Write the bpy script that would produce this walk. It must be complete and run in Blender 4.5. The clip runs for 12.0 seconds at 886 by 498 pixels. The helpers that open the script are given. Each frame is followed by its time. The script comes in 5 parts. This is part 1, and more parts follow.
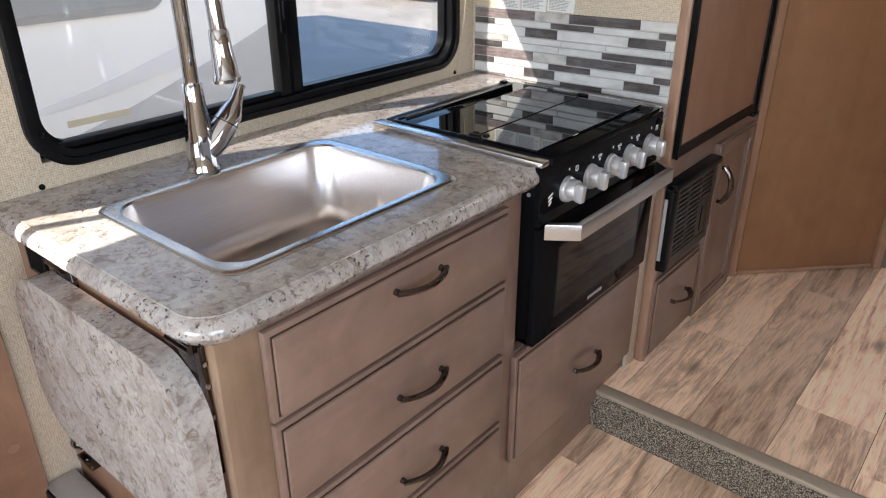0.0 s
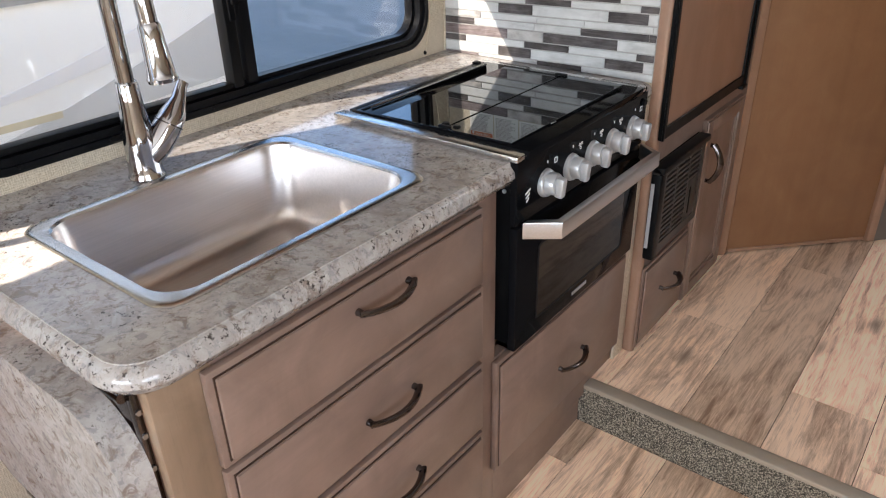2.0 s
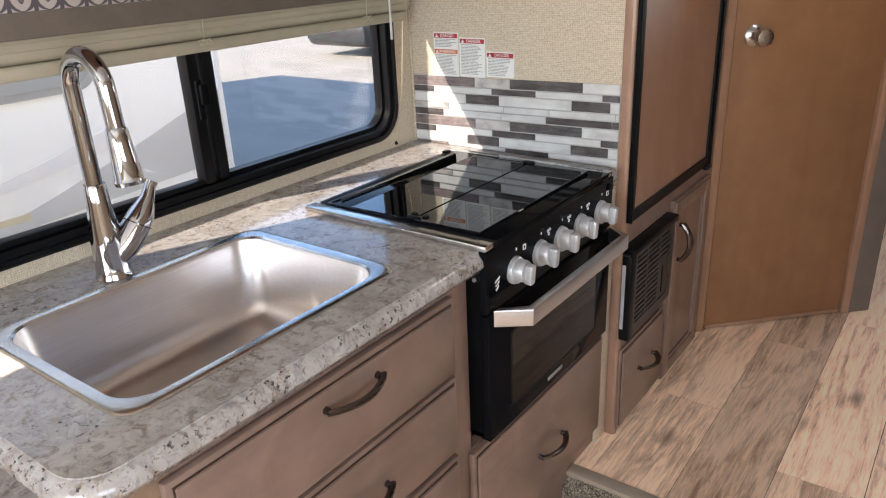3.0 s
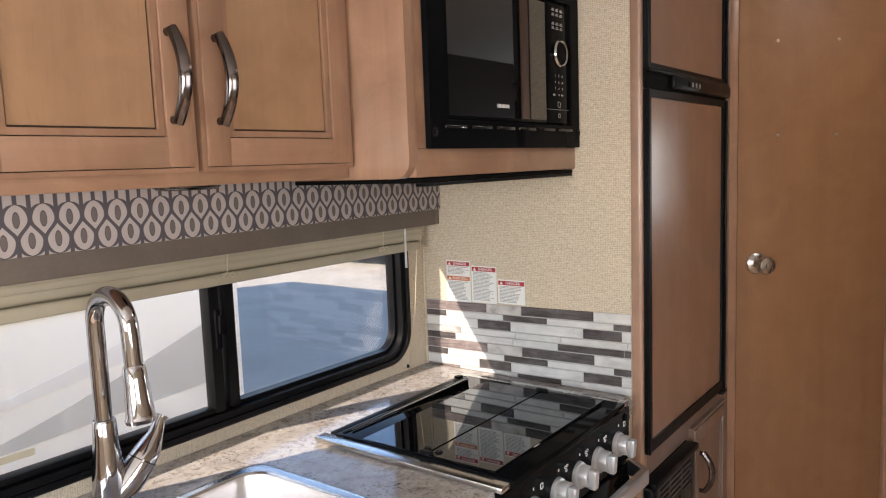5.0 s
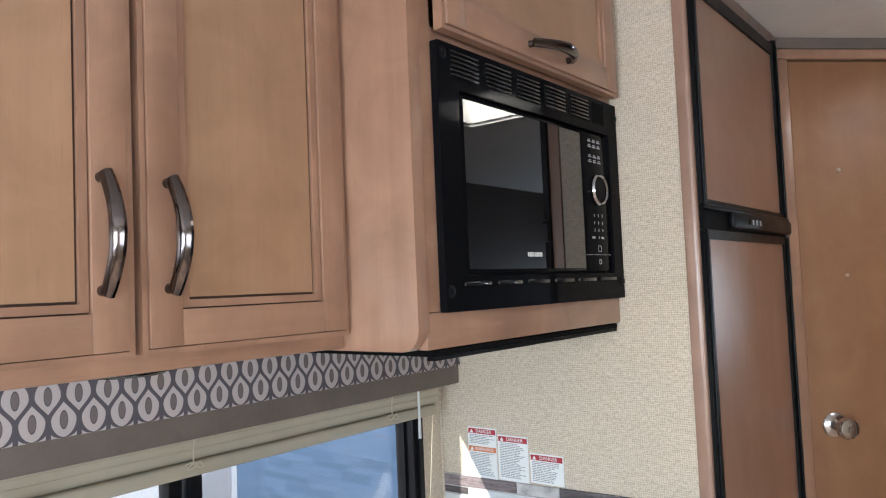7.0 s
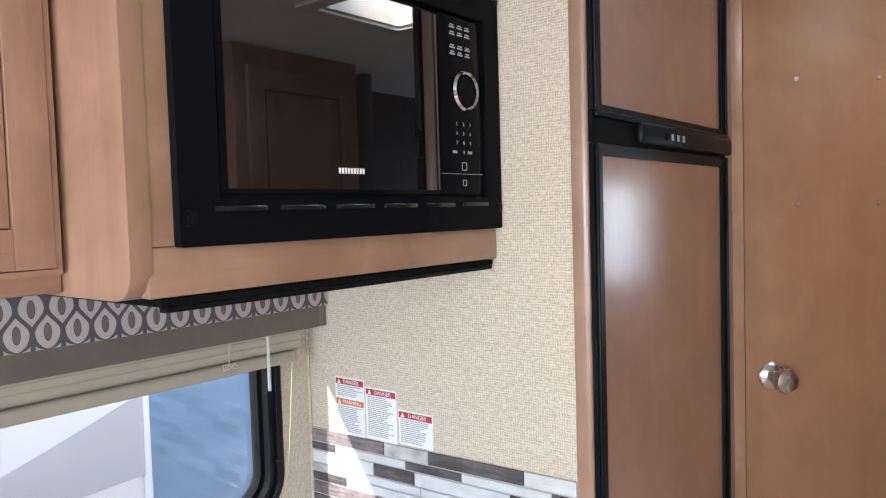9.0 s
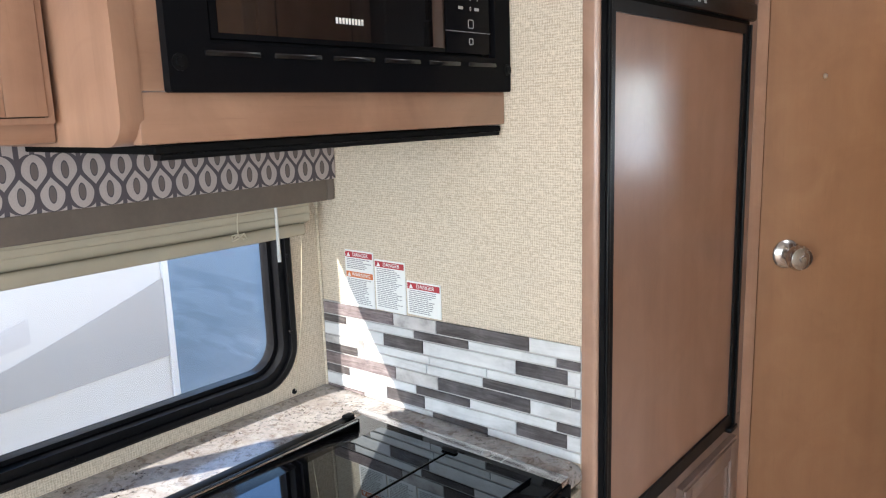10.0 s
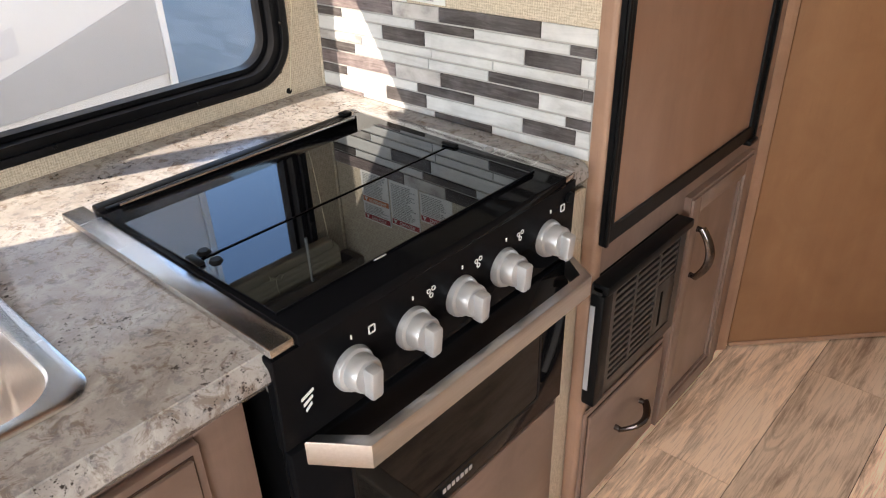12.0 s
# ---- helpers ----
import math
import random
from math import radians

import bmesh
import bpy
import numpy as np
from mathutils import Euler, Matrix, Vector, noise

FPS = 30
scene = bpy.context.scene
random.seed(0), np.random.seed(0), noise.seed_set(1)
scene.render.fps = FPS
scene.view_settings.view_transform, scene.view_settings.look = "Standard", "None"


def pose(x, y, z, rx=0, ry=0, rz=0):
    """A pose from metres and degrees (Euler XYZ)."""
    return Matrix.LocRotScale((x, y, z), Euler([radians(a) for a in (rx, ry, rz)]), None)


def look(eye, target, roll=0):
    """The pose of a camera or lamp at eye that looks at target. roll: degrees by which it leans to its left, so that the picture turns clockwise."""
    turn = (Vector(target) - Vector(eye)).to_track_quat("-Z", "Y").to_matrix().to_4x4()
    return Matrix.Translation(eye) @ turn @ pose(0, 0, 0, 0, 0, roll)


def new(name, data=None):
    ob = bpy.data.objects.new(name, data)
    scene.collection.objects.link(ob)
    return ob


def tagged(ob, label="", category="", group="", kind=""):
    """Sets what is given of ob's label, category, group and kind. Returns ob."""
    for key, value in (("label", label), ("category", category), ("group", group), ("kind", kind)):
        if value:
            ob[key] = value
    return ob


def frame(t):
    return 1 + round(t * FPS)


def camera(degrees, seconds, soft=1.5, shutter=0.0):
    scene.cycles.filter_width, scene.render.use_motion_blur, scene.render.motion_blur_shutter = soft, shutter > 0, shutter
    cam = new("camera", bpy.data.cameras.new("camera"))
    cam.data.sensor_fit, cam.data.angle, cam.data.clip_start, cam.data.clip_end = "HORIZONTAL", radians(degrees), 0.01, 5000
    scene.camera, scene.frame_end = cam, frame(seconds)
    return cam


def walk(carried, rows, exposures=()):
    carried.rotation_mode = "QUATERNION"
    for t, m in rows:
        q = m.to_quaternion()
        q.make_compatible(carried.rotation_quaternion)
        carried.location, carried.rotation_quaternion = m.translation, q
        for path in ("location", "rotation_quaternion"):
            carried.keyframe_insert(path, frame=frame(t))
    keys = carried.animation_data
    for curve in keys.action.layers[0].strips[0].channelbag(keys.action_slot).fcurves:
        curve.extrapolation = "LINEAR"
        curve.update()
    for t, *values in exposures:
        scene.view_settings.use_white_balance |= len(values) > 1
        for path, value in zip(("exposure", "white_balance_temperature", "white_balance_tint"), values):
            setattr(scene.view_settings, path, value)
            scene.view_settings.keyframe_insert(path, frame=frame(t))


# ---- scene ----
cam = camera(62.5, 12.0, soft=1.15)
PATH = [
    (0, (0.126, -0.037, 1.328), (-1.024, 1.343, 0.45), -0.1),
    (0.5, (0.103, 0.002, 1.327), (-1.043, 1.358, 0.405), -0.5),
    (1, (0.069, 0.046, 1.329), (-1.059, 1.385, 0.361), -0.7),
    (1.5, (0.061, 0.071, 1.331), (-1.053, 1.411, 0.349), -1.2),
    (2, (0.071, 0.081, 1.335), (-1.03, 1.45, 0.381), -1.6),
    (2.5, (0.081, 0.097, 1.343), (-1.026, 1.516, 0.47), -2.3),
    (3, (0.087, 0.103, 1.354), (-1.031, 1.575, 0.591), -2.6),
    (3.2, (0.093, 0.106, 1.364), (-1.035, 1.592, 0.644), -2.8),
    (4.8, (0.071, 0.108, 1.405), (-1.114, 1.693, 1.12), -2.0),
    (5, (0.07, 0.106, 1.408), (-1.128, 1.691, 1.178), -2.1),
    (5.5, (0.034, 0.122, 1.43), (-1.19, 1.699, 1.316), -2.2),
    (6, (-0.043, 0.177, 1.448), (-1.288, 1.742, 1.44), -2.5),
    (6.5, (-0.082, 0.244, 1.471), (-1.334, 1.803, 1.527), -2.5),
    (7, (-0.087, 0.326, 1.471), (-1.328, 1.891, 1.574), -2.4),
    (7.2, (-0.095, 0.354, 1.472), (-1.332, 1.921, 1.587), -2.3),
    (9, (-0.054, 0.702, 1.463), (-1.301, 2.263, 1.362), -1.7),
    (9.5, (-0.048, 0.724, 1.442), (-1.323, 2.248, 1.216), -1.9),
    (10, (-0.044, 0.723, 1.409), (-1.321, 2.218, 1.04), -1.9),
    (10.5, (-0.048, 0.728, 1.385), (-1.317, 2.174, 0.839), -2.1),
    (11, (-0.067, 0.74, 1.359), (-1.304, 2.136, 0.635), -1.8),
    (11.5, (-0.068, 0.761, 1.328), (-1.271, 2.091, 0.441), -1.7),
    (12, (-0.066, 0.78, 1.3), (-1.232, 2.053, 0.289), -1.6),
]
walk(cam, [(t, look(eye, target, roll)) for t, eye, target, roll in PATH], [(0.0, 1.97, 6100, 11), (3.0, 2.10, 6300, 12), (5.0, 2.06, 6600, 14), (5.8, 2.18, 6350, 12), (6.5, 2.19, 5800, 9), (7.0, 2.28, 5600, 9), (9.0, 2.60, 5600, 11), (10.0, 2.53, 5800, 9), (10.6, 2.44, 5900, 9), (11.2, 2.39, 6450, 12), (12.0, 2.46, 6650, 12)])

# ---- light ----
SUN = Vector((1.0, 2.4, -1.58)).normalized()      # the way the sunlight travels
world = bpy.data.worlds.new("world")
scene.world = world
world.use_nodes = True
wn = world.node_tree.nodes
sky = wn.new("ShaderNodeTexSky")
sky.sky_type, sky.sun_disc = "NISHITA", False
sky.sun_elevation, sky.sun_rotation = math.asin(-SUN.z), math.atan2(-SUN.x, -SUN.y)
sky.dust_density, sky.ozone_density = 0.4, 2.0
wn["Background"].inputs["Strength"].default_value = 0.15
world.node_tree.links.new(sky.outputs["Color"], wn["Background"].inputs["Color"])


def lamp(name, kind, energy, m, color=(1, 1, 1), **size):
    data = bpy.data.lights.new(name, kind)
    data.energy, data.color = energy, color
    ob = new(name, data)
    ob.matrix_world = m
    if kind == "AREA":
        data.shape, data.size, data.size_y = "RECTANGLE", size["w"], size["h"]
    else:
        data.angle = radians(0.6)
    return ob


lamp("sun", "SUN", 5.0, look((0, 0, 8), Vector((0, 0, 8)) + SUN), (1.0, 0.87, 0.69))
# added fill at unseen front and side openings; rear and vent bring daylight in
lamp("windscreen_daylight", "AREA", 12.5, look((0.1, -2.28, 1.35), (0.1, 0, 1.2)), (0.92, 0.97, 1.0), w=1.7, h=0.8)
lamp("side_window_daylight", "AREA", 5.6, look((1.27, -0.6, 1.3), (0, -0.4, 1.1)), (0.92, 0.97, 1.0), w=1.2, h=0.7)
lamp("rear_window_daylight", "AREA", 3.0, look((0.78, 5.06, 1.30), (0.78, 0, 1.30)), (0.88, 0.95, 1.0), w=0.62, h=0.58)
lamp("roof_vent_daylight", "AREA", 0.45, look((0.1, 2.35, 2.17), (0.1, 2.35, 0)), (1.0, 0.97, 0.92), w=0.34, h=0.34)


# ---- materials ----
def material(name, rough=0.5, metal=0.0, color=(0.5, 0.5, 0.5)):
    m = bpy.data.materials.new(name)
    m.use_nodes = True
    b = m.node_tree.nodes["Principled BSDF"]
    b.inputs["Base Color"].default_value = (*color, 1)
    b.inputs["Roughness"].default_value, b.inputs["Metallic"].default_value = rough, metal
    return m, m.node_tree.nodes, m.node_tree.links, b


def coords(n, l, scale=(1, 1, 1), turn=(0, 0, 0)):
    c, mp = n.new("ShaderNodeTexCoord"), n.new("ShaderNodeMapping")
    mp.inputs["Scale"].default_value = scale
    mp.inputs["Rotation"].default_value = turn
    l.new(c.outputs["Object"], mp.inputs["Vector"])
    return mp.outputs["Vector"]


def noise_tex(n, l, vec, scale, detail=4.0, rough=0.55, dist=0.0):
    t = n.new("ShaderNodeTexNoise")
    t.inputs["Scale"].default_value, t.inputs["Detail"].default_value = scale, detail
    t.inputs["Roughness"].default_value, t.inputs["Distortion"].default_value = rough, dist
    l.new(vec, t.inputs["Vector"])
    return t.outputs["Fac"]


def ramp(n, l, fac, *stops):
    r = n.new("ShaderNodeValToRGB")
    e = r.color_ramp.elements
    while len(e) < len(stops):
        e.new(0.5)
    for el, (p, c) in zip(e, stops):
        el.position, el.color = p, (*c, 1)
    l.new(fac, r.inputs["Fac"])
    return r.outputs["Color"]


def mix(n, l, fac, a, b, how="MIX"):
    x = n.new("ShaderNodeMix")
    x.data_type, x.blend_type = "RGBA", how
    for sock, v in ((x.inputs["Factor"], fac), (x.inputs["A"], a), (x.inputs["B"], b)):
        if isinstance(v, (int, float)):
            sock.default_value = v
        elif isinstance(v, tuple):
            sock.default_value = (*v, 1)
        else:
            l.new(v, sock)
    return x.outputs["Result"]


def calc(n, l, op, a, b=0.0, c=0.0):
    x = n.new("ShaderNodeMath")
    x.operation = op
    for s, v in zip(x.inputs, (a, b, c)):
        if isinstance(v, (int, float)):
            s.default_value = v
        else:
            l.new(v, s)
    return x.outputs[0]


def bump(n, l, b, height, strength=0.2, dist=0.002):
    x = n.new("ShaderNodeBump")
    x.inputs["Strength"].default_value, x.inputs["Distance"].default_value = strength, dist
    l.new(height, x.inputs["Height"])
    l.new(x.outputs["Normal"], b.inputs["Normal"])


def plain(name, color, rough=0.5, metal=0.0, vary=0.12, scale=30.0, bumps=0.05):
    m, n, l, b = material(name, rough, metal)
    v = coords(n, l)
    f = noise_tex(n, l, v, scale, 5)
    g = noise_tex(n, l, v, scale * 0.12, 3)
    dark = tuple(c * (1 - vary) for c in color)
    light = tuple(min(1, c * (1 + vary)) for c in color)
    col = ramp(n, l, calc(n, l, "ADD", calc(n, l, "MULTIPLY", f, 0.4), calc(n, l, "MULTIPLY", g, 0.6)), (0.35, dark), (0.65, light))
    l.new(col, b.inputs["Base Color"])
    l.new(calc(n, l, "MULTIPLY_ADD", f, 0.12, rough - 0.06), b.inputs["Roughness"])
    if bumps:
        bump(n, l, b, f, bumps, 0.001)
    return m


def wood(name, dark, light, grain="z", rough=0.36, scale=1.0, coat=0.30):
    """Stained maple: long soft grain, cloudy patches, a thin satin coat."""
    m, n, l, b = material(name, rough)
    s = {"x": (0.9, 16, 16), "y": (16, 0.9, 16), "z": (16, 16, 0.9)}[grain]
    v = coords(n, l, tuple(a * scale for a in s))
    w = coords(n, l)
    oi = n.new("ShaderNodeObjectInfo")
    shift = n.new("ShaderNodeVectorMath")
    shift.operation = "ADD"
    l.new(v, shift.inputs[0])
    l.new(calc(n, l, "MULTIPLY", oi.outputs["Random"], 37.0), shift.inputs[1])
    fine = noise_tex(n, l, shift.outputs[0], 5.0, 6, 0.65, 0.6)
    wide = noise_tex(n, l, shift.outputs[0], 0.5, 3, 0.5, 1.6)
    lump = n.new("ShaderNodeVectorMath")
    lump.operation = "ADD"
    l.new(w, lump.inputs[0])
    l.new(calc(n, l, "MULTIPLY", oi.outputs["Random"], 23.0), lump.inputs[1])
    cloud = noise_tex(n, l, lump.outputs[0], 8.0, 5, 0.6, 0.8)
    f = calc(n, l, "ADD", calc(n, l, "MULTIPLY", fine, 0.16), calc(n, l, "ADD", calc(n, l, "MULTIPLY", wide, 0.32), calc(n, l, "MULTIPLY", cloud, 0.52)))
    # short dark pores
    pore = noise_tex(n, l, shift.outputs[0], 22.0, 2, 0.5)
    col = ramp(n, l, f, (0.3, dark), (0.52, tuple((a + c) / 2 for a, c in zip(dark, light))), (0.7, light))
    col = mix(n, l, ramp(n, l, pore, (0.64, (0, 0, 0)), (0.74, (0.14, 0.14, 0.14))), col, tuple(c * 0.55 for c in dark))
    l.new(col, b.inputs["Base Color"])
    l.new(calc(n, l, "MULTIPLY_ADD", fine, 0.14, rough - 0.07), b.inputs["Roughness"])
    b.inputs["Coat Weight"].default_value, b.inputs["Coat Roughness"].default_value = coat, 0.16
    bump(n, l, b, fine, 0.03, 0.001)
    return m


WOOD_D, WOOD_L = (0.225, 0.122, 0.075), (0.430, 0.252, 0.163)
wood_v = wood("stained_maple_upright", WOOD_D, WOOD_L, "z")
wood_h = wood("stained_maple_level", WOOD_D, WOOD_L, "y")
wood_x = wood("stained_maple_deep", WOOD_D, WOOD_L, "x")
wood_mid = wood("stained_maple_edge", (0.215, 0.122, 0.080), (0.395, 0.240, 0.165), "z")
wood_panel = wood("stained_maple_panel", (0.280, 0.160, 0.086), (0.450, 0.270, 0.160), "z")
# maple again, greyed and darkened; cool light on low fronts is in the colour
wood_cool = wood("maple_drawer_cool_lit", (0.145, 0.091, 0.069), (0.278, 0.188, 0.150), "y")
wood_cool_v = wood("maple_stile_cool_lit", (0.145, 0.091, 0.069), (0.278, 0.188, 0.150), "z")
wood_door = wood("laminate_door_maple", (0.207, 0.096, 0.043), (0.287, 0.144, 0.067), "z", 0.52, coat=0.04)
wood_fridge = wood("fridge_panel_maple", (0.235, 0.124, 0.079), (0.34, 0.194, 0.13), "z", 0.36, coat=0.35)
wood_end = wood("stained_maple_end", (0.165, 0.105, 0.066), (0.315, 0.215, 0.142), "z")
glaze = plain("dark_brown_glaze", (0.045, 0.022, 0.013), 0.5, vary=0.2)


def woven(name, dark, light):
    """Wall covering with the look of coarse woven linen."""
    m, n, l, b = material(name, 0.75)
    a = noise_tex(n, l, coords(n, l, (110, 110, 900)), 1.0, 2, 0.5)
    c = noise_tex(n, l, coords(n, l, (900, 900, 110)), 1.0, 2, 0.5)
    big = noise_tex(n, l, coords(n, l), 6.0, 3)
    f = calc(n, l, "ADD", calc(n, l, "MULTIPLY", a, 0.45), calc(n, l, "MULTIPLY", c, 0.55))
    pos = n.new("ShaderNodeTexCoord")
    axes = n.new("ShaderNodeSeparateXYZ")
    l.new(pos.outputs["Object"], axes.inputs[0])
    across = calc(n, l, "ADD", axes.outputs["X"], axes.outputs["Y"])
    weft = calc(n, l, "SINE", calc(n, l, "MULTIPLY_ADD", axes.outputs["Z"], 1500.0, calc(n, l, "MULTIPLY", c, 5.0)))
    warp = calc(n, l, "SINE", calc(n, l, "MULTIPLY_ADD", across, 1500.0, calc(n, l, "MULTIPLY", a, 5.0)))
    f = calc(n, l, "ADD", f, calc(n, l, "MULTIPLY", calc(n, l, "ADD", weft, warp), 0.042))
    col = ramp(n, l, f, (0.40, dark), (0.5, tuple((p + q) / 2 for p, q in zip(dark, light))), (0.60, light))
    col = mix(n, l, calc(n, l, "MULTIPLY", big, 0.25), col, tuple(q * 0.85 for q in light))
    l.new(col, b.inputs["Base Color"])
    bump(n, l, b, f, 0.35, 0.0009)
    return m


linen = woven("woven_wall_covering", (0.41, 0.337, 0.247), (0.69, 0.600, 0.477))


def granite(name, crumbs=0.5):
    """Laminate printed as granite: beige and grey clouds, brown veins, dark specks."""
    m, n, l, b = material(name, 0.24)
    v = coords(n, l, (1, 1, 1), (0.5, 0.4, 0.6))
    cloud = noise_tex(n, l, v, 14.0, 6, 0.7, 0.5)
    col = ramp(n, l, cloud, (0.34, (0.31, 0.275, 0.255)), (0.46, (0.385, 0.35, 0.33)), (0.58, (0.46, 0.43, 0.41)), (0.70, (0.36, 0.33, 0.315)))
    vein = noise_tex(n, l, v, 38.0, 7, 0.75, 0.9)
    col = mix(n, l, ramp(n, l, vein, (0.53, (0, 0, 0)), (0.61, (0.7, 0.7, 0.7))), col, (0.175, 0.125, 0.095))
    pale = noise_tex(n, l, v, 52.0, 6, 0.7, 0.6)
    col = mix(n, l, ramp(n, l, pale, (0.55, (0, 0, 0)), (0.66, (0.38, 0.38, 0.38))), col, (0.60, 0.58, 0.555))
    grey = noise_tex(n, l, v, 75.0, 5, 0.7, 0.4)
    col = mix(n, l, ramp(n, l, grey, (0.53, (0, 0, 0)), (0.62, (0.55, 0.55, 0.55))), col, (0.20, 0.195, 0.205))
    patch = noise_tex(n, l, v, 11.0, 3, 0.5)
    speck = noise_tex(n, l, v, 120.0, 4, 0.7)
    s = calc(n, l, "MULTIPLY", ramp(n, l, speck, (0.575, (0, 0, 0)), (0.63, (1, 1, 1))), ramp(n, l, patch, (crumbs, (0.0, 0.0, 0.0)), (crumbs + 0.12, (1, 1, 1))))
    col = mix(n, l, s, col, (0.05, 0.04, 0.036))
    l.new(col, b.inputs["Base Color"])
    l.new(calc(n, l, "MULTIPLY_ADD", vein, 0.08, 0.07), b.inputs["Roughness"])
    bump(n, l, b, vein, 0.03, 0.0004)
    return m


stone_top = granite("granite_laminate")
stone_edge = granite("granite_laminate_rolled_edge", 0.36)


def planks(name, dark, light):
    m, n, l, b = material(name, 0.42)
    oi = n.new("ShaderNodeObjectInfo")
    c = n.new("ShaderNodeTexCoord")
    off = n.new("ShaderNodeVectorMath")
    off.operation = "ADD"
    l.new(c.outputs["Object"], off.inputs[0])
    l.new(calc(n, l, "MULTIPLY", oi.outputs["Random"], 51.0), off.inputs[1])
    mp = n.new("ShaderNodeMapping")
    mp.inputs["Scale"].default_value = (9, 0.9, 9)
    l.new(off.outputs[0], mp.inputs["Vector"])
    figure = noise_tex(n, l, mp.outputs[0], 1.3, 4, 0.6, 1.6)
    grain = noise_tex(n, l, mp.outputs[0], 11.0, 6, 0.7, 0.8)
    blot = noise_tex(n, l, off.outputs[0], 6.0, 4, 0.6)
    f = calc(n, l, "ADD", calc(n, l, "MULTIPLY", figure, 0.48), calc(n, l, "ADD", calc(n, l, "MULTIPLY", grain, 0.36), calc(n, l, "MULTIPLY", blot, 0.16)))
    mid = tuple((p + q) / 2 for p, q in zip(dark, light))
    col = ramp(n, l, f, (0.38, dark), (0.45, mid), (0.52, light))
    # cathedral grain: contour lines of a slow, stretched noise, stronger here and there
    slow = noise_tex(n, l, mp.outputs[0], 0.75, 2, 0.4, 0.9)
    line = calc(n, l, "SINE", calc(n, l, "MULTIPLY", slow, 95.0))
    much = ramp(n, l, blot, (0.46, (0.0, 0.0, 0.0)), (0.62, (0.26, 0.26, 0.26)))
    col = mix(n, l, calc(n, l, "MULTIPLY", ramp(n, l, line, (0.35, (0, 0, 0)), (0.95, (1, 1, 1))), much), col, tuple(p * 0.75 for p in dark))
    mf = n.new("ShaderNodeMapping")
    mf.inputs["Scale"].default_value = (330, 9, 330)
    l.new(off.outputs[0], mf.inputs["Vector"])
    fibre = noise_tex(n, l, mf.outputs[0], 1.0, 4, 0.65, 0.3)
    col = mix(n, l, ramp(n, l, fibre, (0.52, (0, 0, 0)), (0.64, (0.42, 0.42, 0.42))), col, dark)
    # knots
    vor = n.new("ShaderNodeTexVoronoi")
    vor.inputs["Scale"].default_value = 1.6
    mk = n.new("ShaderNodeMapping")
    mk.inputs["Scale"].default_value = (4.5, 1.5, 1)
    l.new(off.outputs[0], mk.inputs["Vector"])
    l.new(mk.outputs[0], vor.inputs["Vector"])
    knot = ramp(n, l, vor.outputs["Distance"], (0.03, (0.85, 0.85, 0.85)), (0.16, (0, 0, 0)))
    col = mix(n, l, knot, col, tuple(p * 0.45 for p in dark))
    tone = calc(n, l, "MULTIPLY_ADD", oi.outputs["Random"], 0.66, 0.72)
    hsv = n.new("ShaderNodeHueSaturation")
    l.new(tone, hsv.inputs["Value"])
    l.new(col, hsv.inputs["Color"])
    l.new(hsv.outputs[0], b.inputs["Base Color"])
    l.new(calc(n, l, "MULTIPLY_ADD", grain, 0.15, 0.34), b.inputs["Roughness"])
    bump(n, l, b, grain, 0.12, 0.0008)
    return m


oak = planks("oak_vinyl_plank", (0.365, 0.222, 0.142), (0.97, 0.71, 0.51))


def brushed(name, color, rough, axis=(4, 300, 4), amount=0.12):
    m, n, l, b = material(name, rough, 1.0, color)
    f = noise_tex(n, l, coords(n, l, axis), 1.0, 4, 0.6)
    l.new(calc(n, l, "MULTIPLY_ADD", f, amount, rough - amount / 2), b.inputs["Roughness"])
    l.new(ramp(n, l, f, (0.3, tuple(c * 0.88 for c in color)), (0.7, color)), b.inputs["Base Color"])
    bump(n, l, b, f, 0.04, 0.0004)
    return m


steel = brushed("brushed_stainless_steel", (0.66, 0.65, 0.64), 0.25, (300, 6, 300))
steel_handle = brushed("brushed_steel_handle", (0.60, 0.61, 0.63), 0.32, (300, 6, 300))
steel_bowl = brushed("satin_stainless_steel", (0.74, 0.70, 0.685), 0.31, (250, 5, 250))
chrome = material("polished_chrome", 0.05, 1.0, (0.50, 0.50, 0.525))[0]
bronze = material("dark_polished_nickel", 0.13, 1.0, (0.115, 0.098, 0.094))[0]
screw_metal = brushed("pale_screw_metal", (0.85, 0.76, 0.66), 0.4, (200, 200, 200))
knob_metal = brushed("satin_nickel", (0.60, 0.575, 0.55), 0.26, (200, 200, 20))
silver = plain("silver_plastic_knob", (0.47, 0.47, 0.48), 0.32, 0.35, vary=0.04, bumps=0.02)
black_gloss = material("black_gloss_enamel", 0.07, 0.0, (0.006, 0.006, 0.007))[0]
black_gloss.node_tree.nodes["Principled BSDF"].inputs["IOR"].default_value = 1.10
black_glass = material("black_glass", 0.015, 0.0, (0.003, 0.003, 0.004))[0]
black_glass.node_tree.nodes["Principled BSDF"].inputs["IOR"].default_value = 1.76
black_glass.node_tree.nodes["Principled BSDF"].inputs["Specular Tint"].default_value = (0.70, 0.86, 1.0, 1.0)
mirror_glass = material("dark_mirror_glass", 0.02, 0.0, (0.006, 0.005, 0.005))[0]
mirror_glass.node_tree.nodes["Principled BSDF"].inputs["IOR"].default_value = 2.0
black_bar = material("black_gloss_pressing", 0.12, 0.0, (0.008, 0.008, 0.009))[0]
oven_glass = material("dark_oven_glass", 0.04, 0.0, (0.006, 0.005, 0.005))[0]
oven_glass.node_tree.nodes["Principled BSDF"].inputs["IOR"].default_value = 1.3
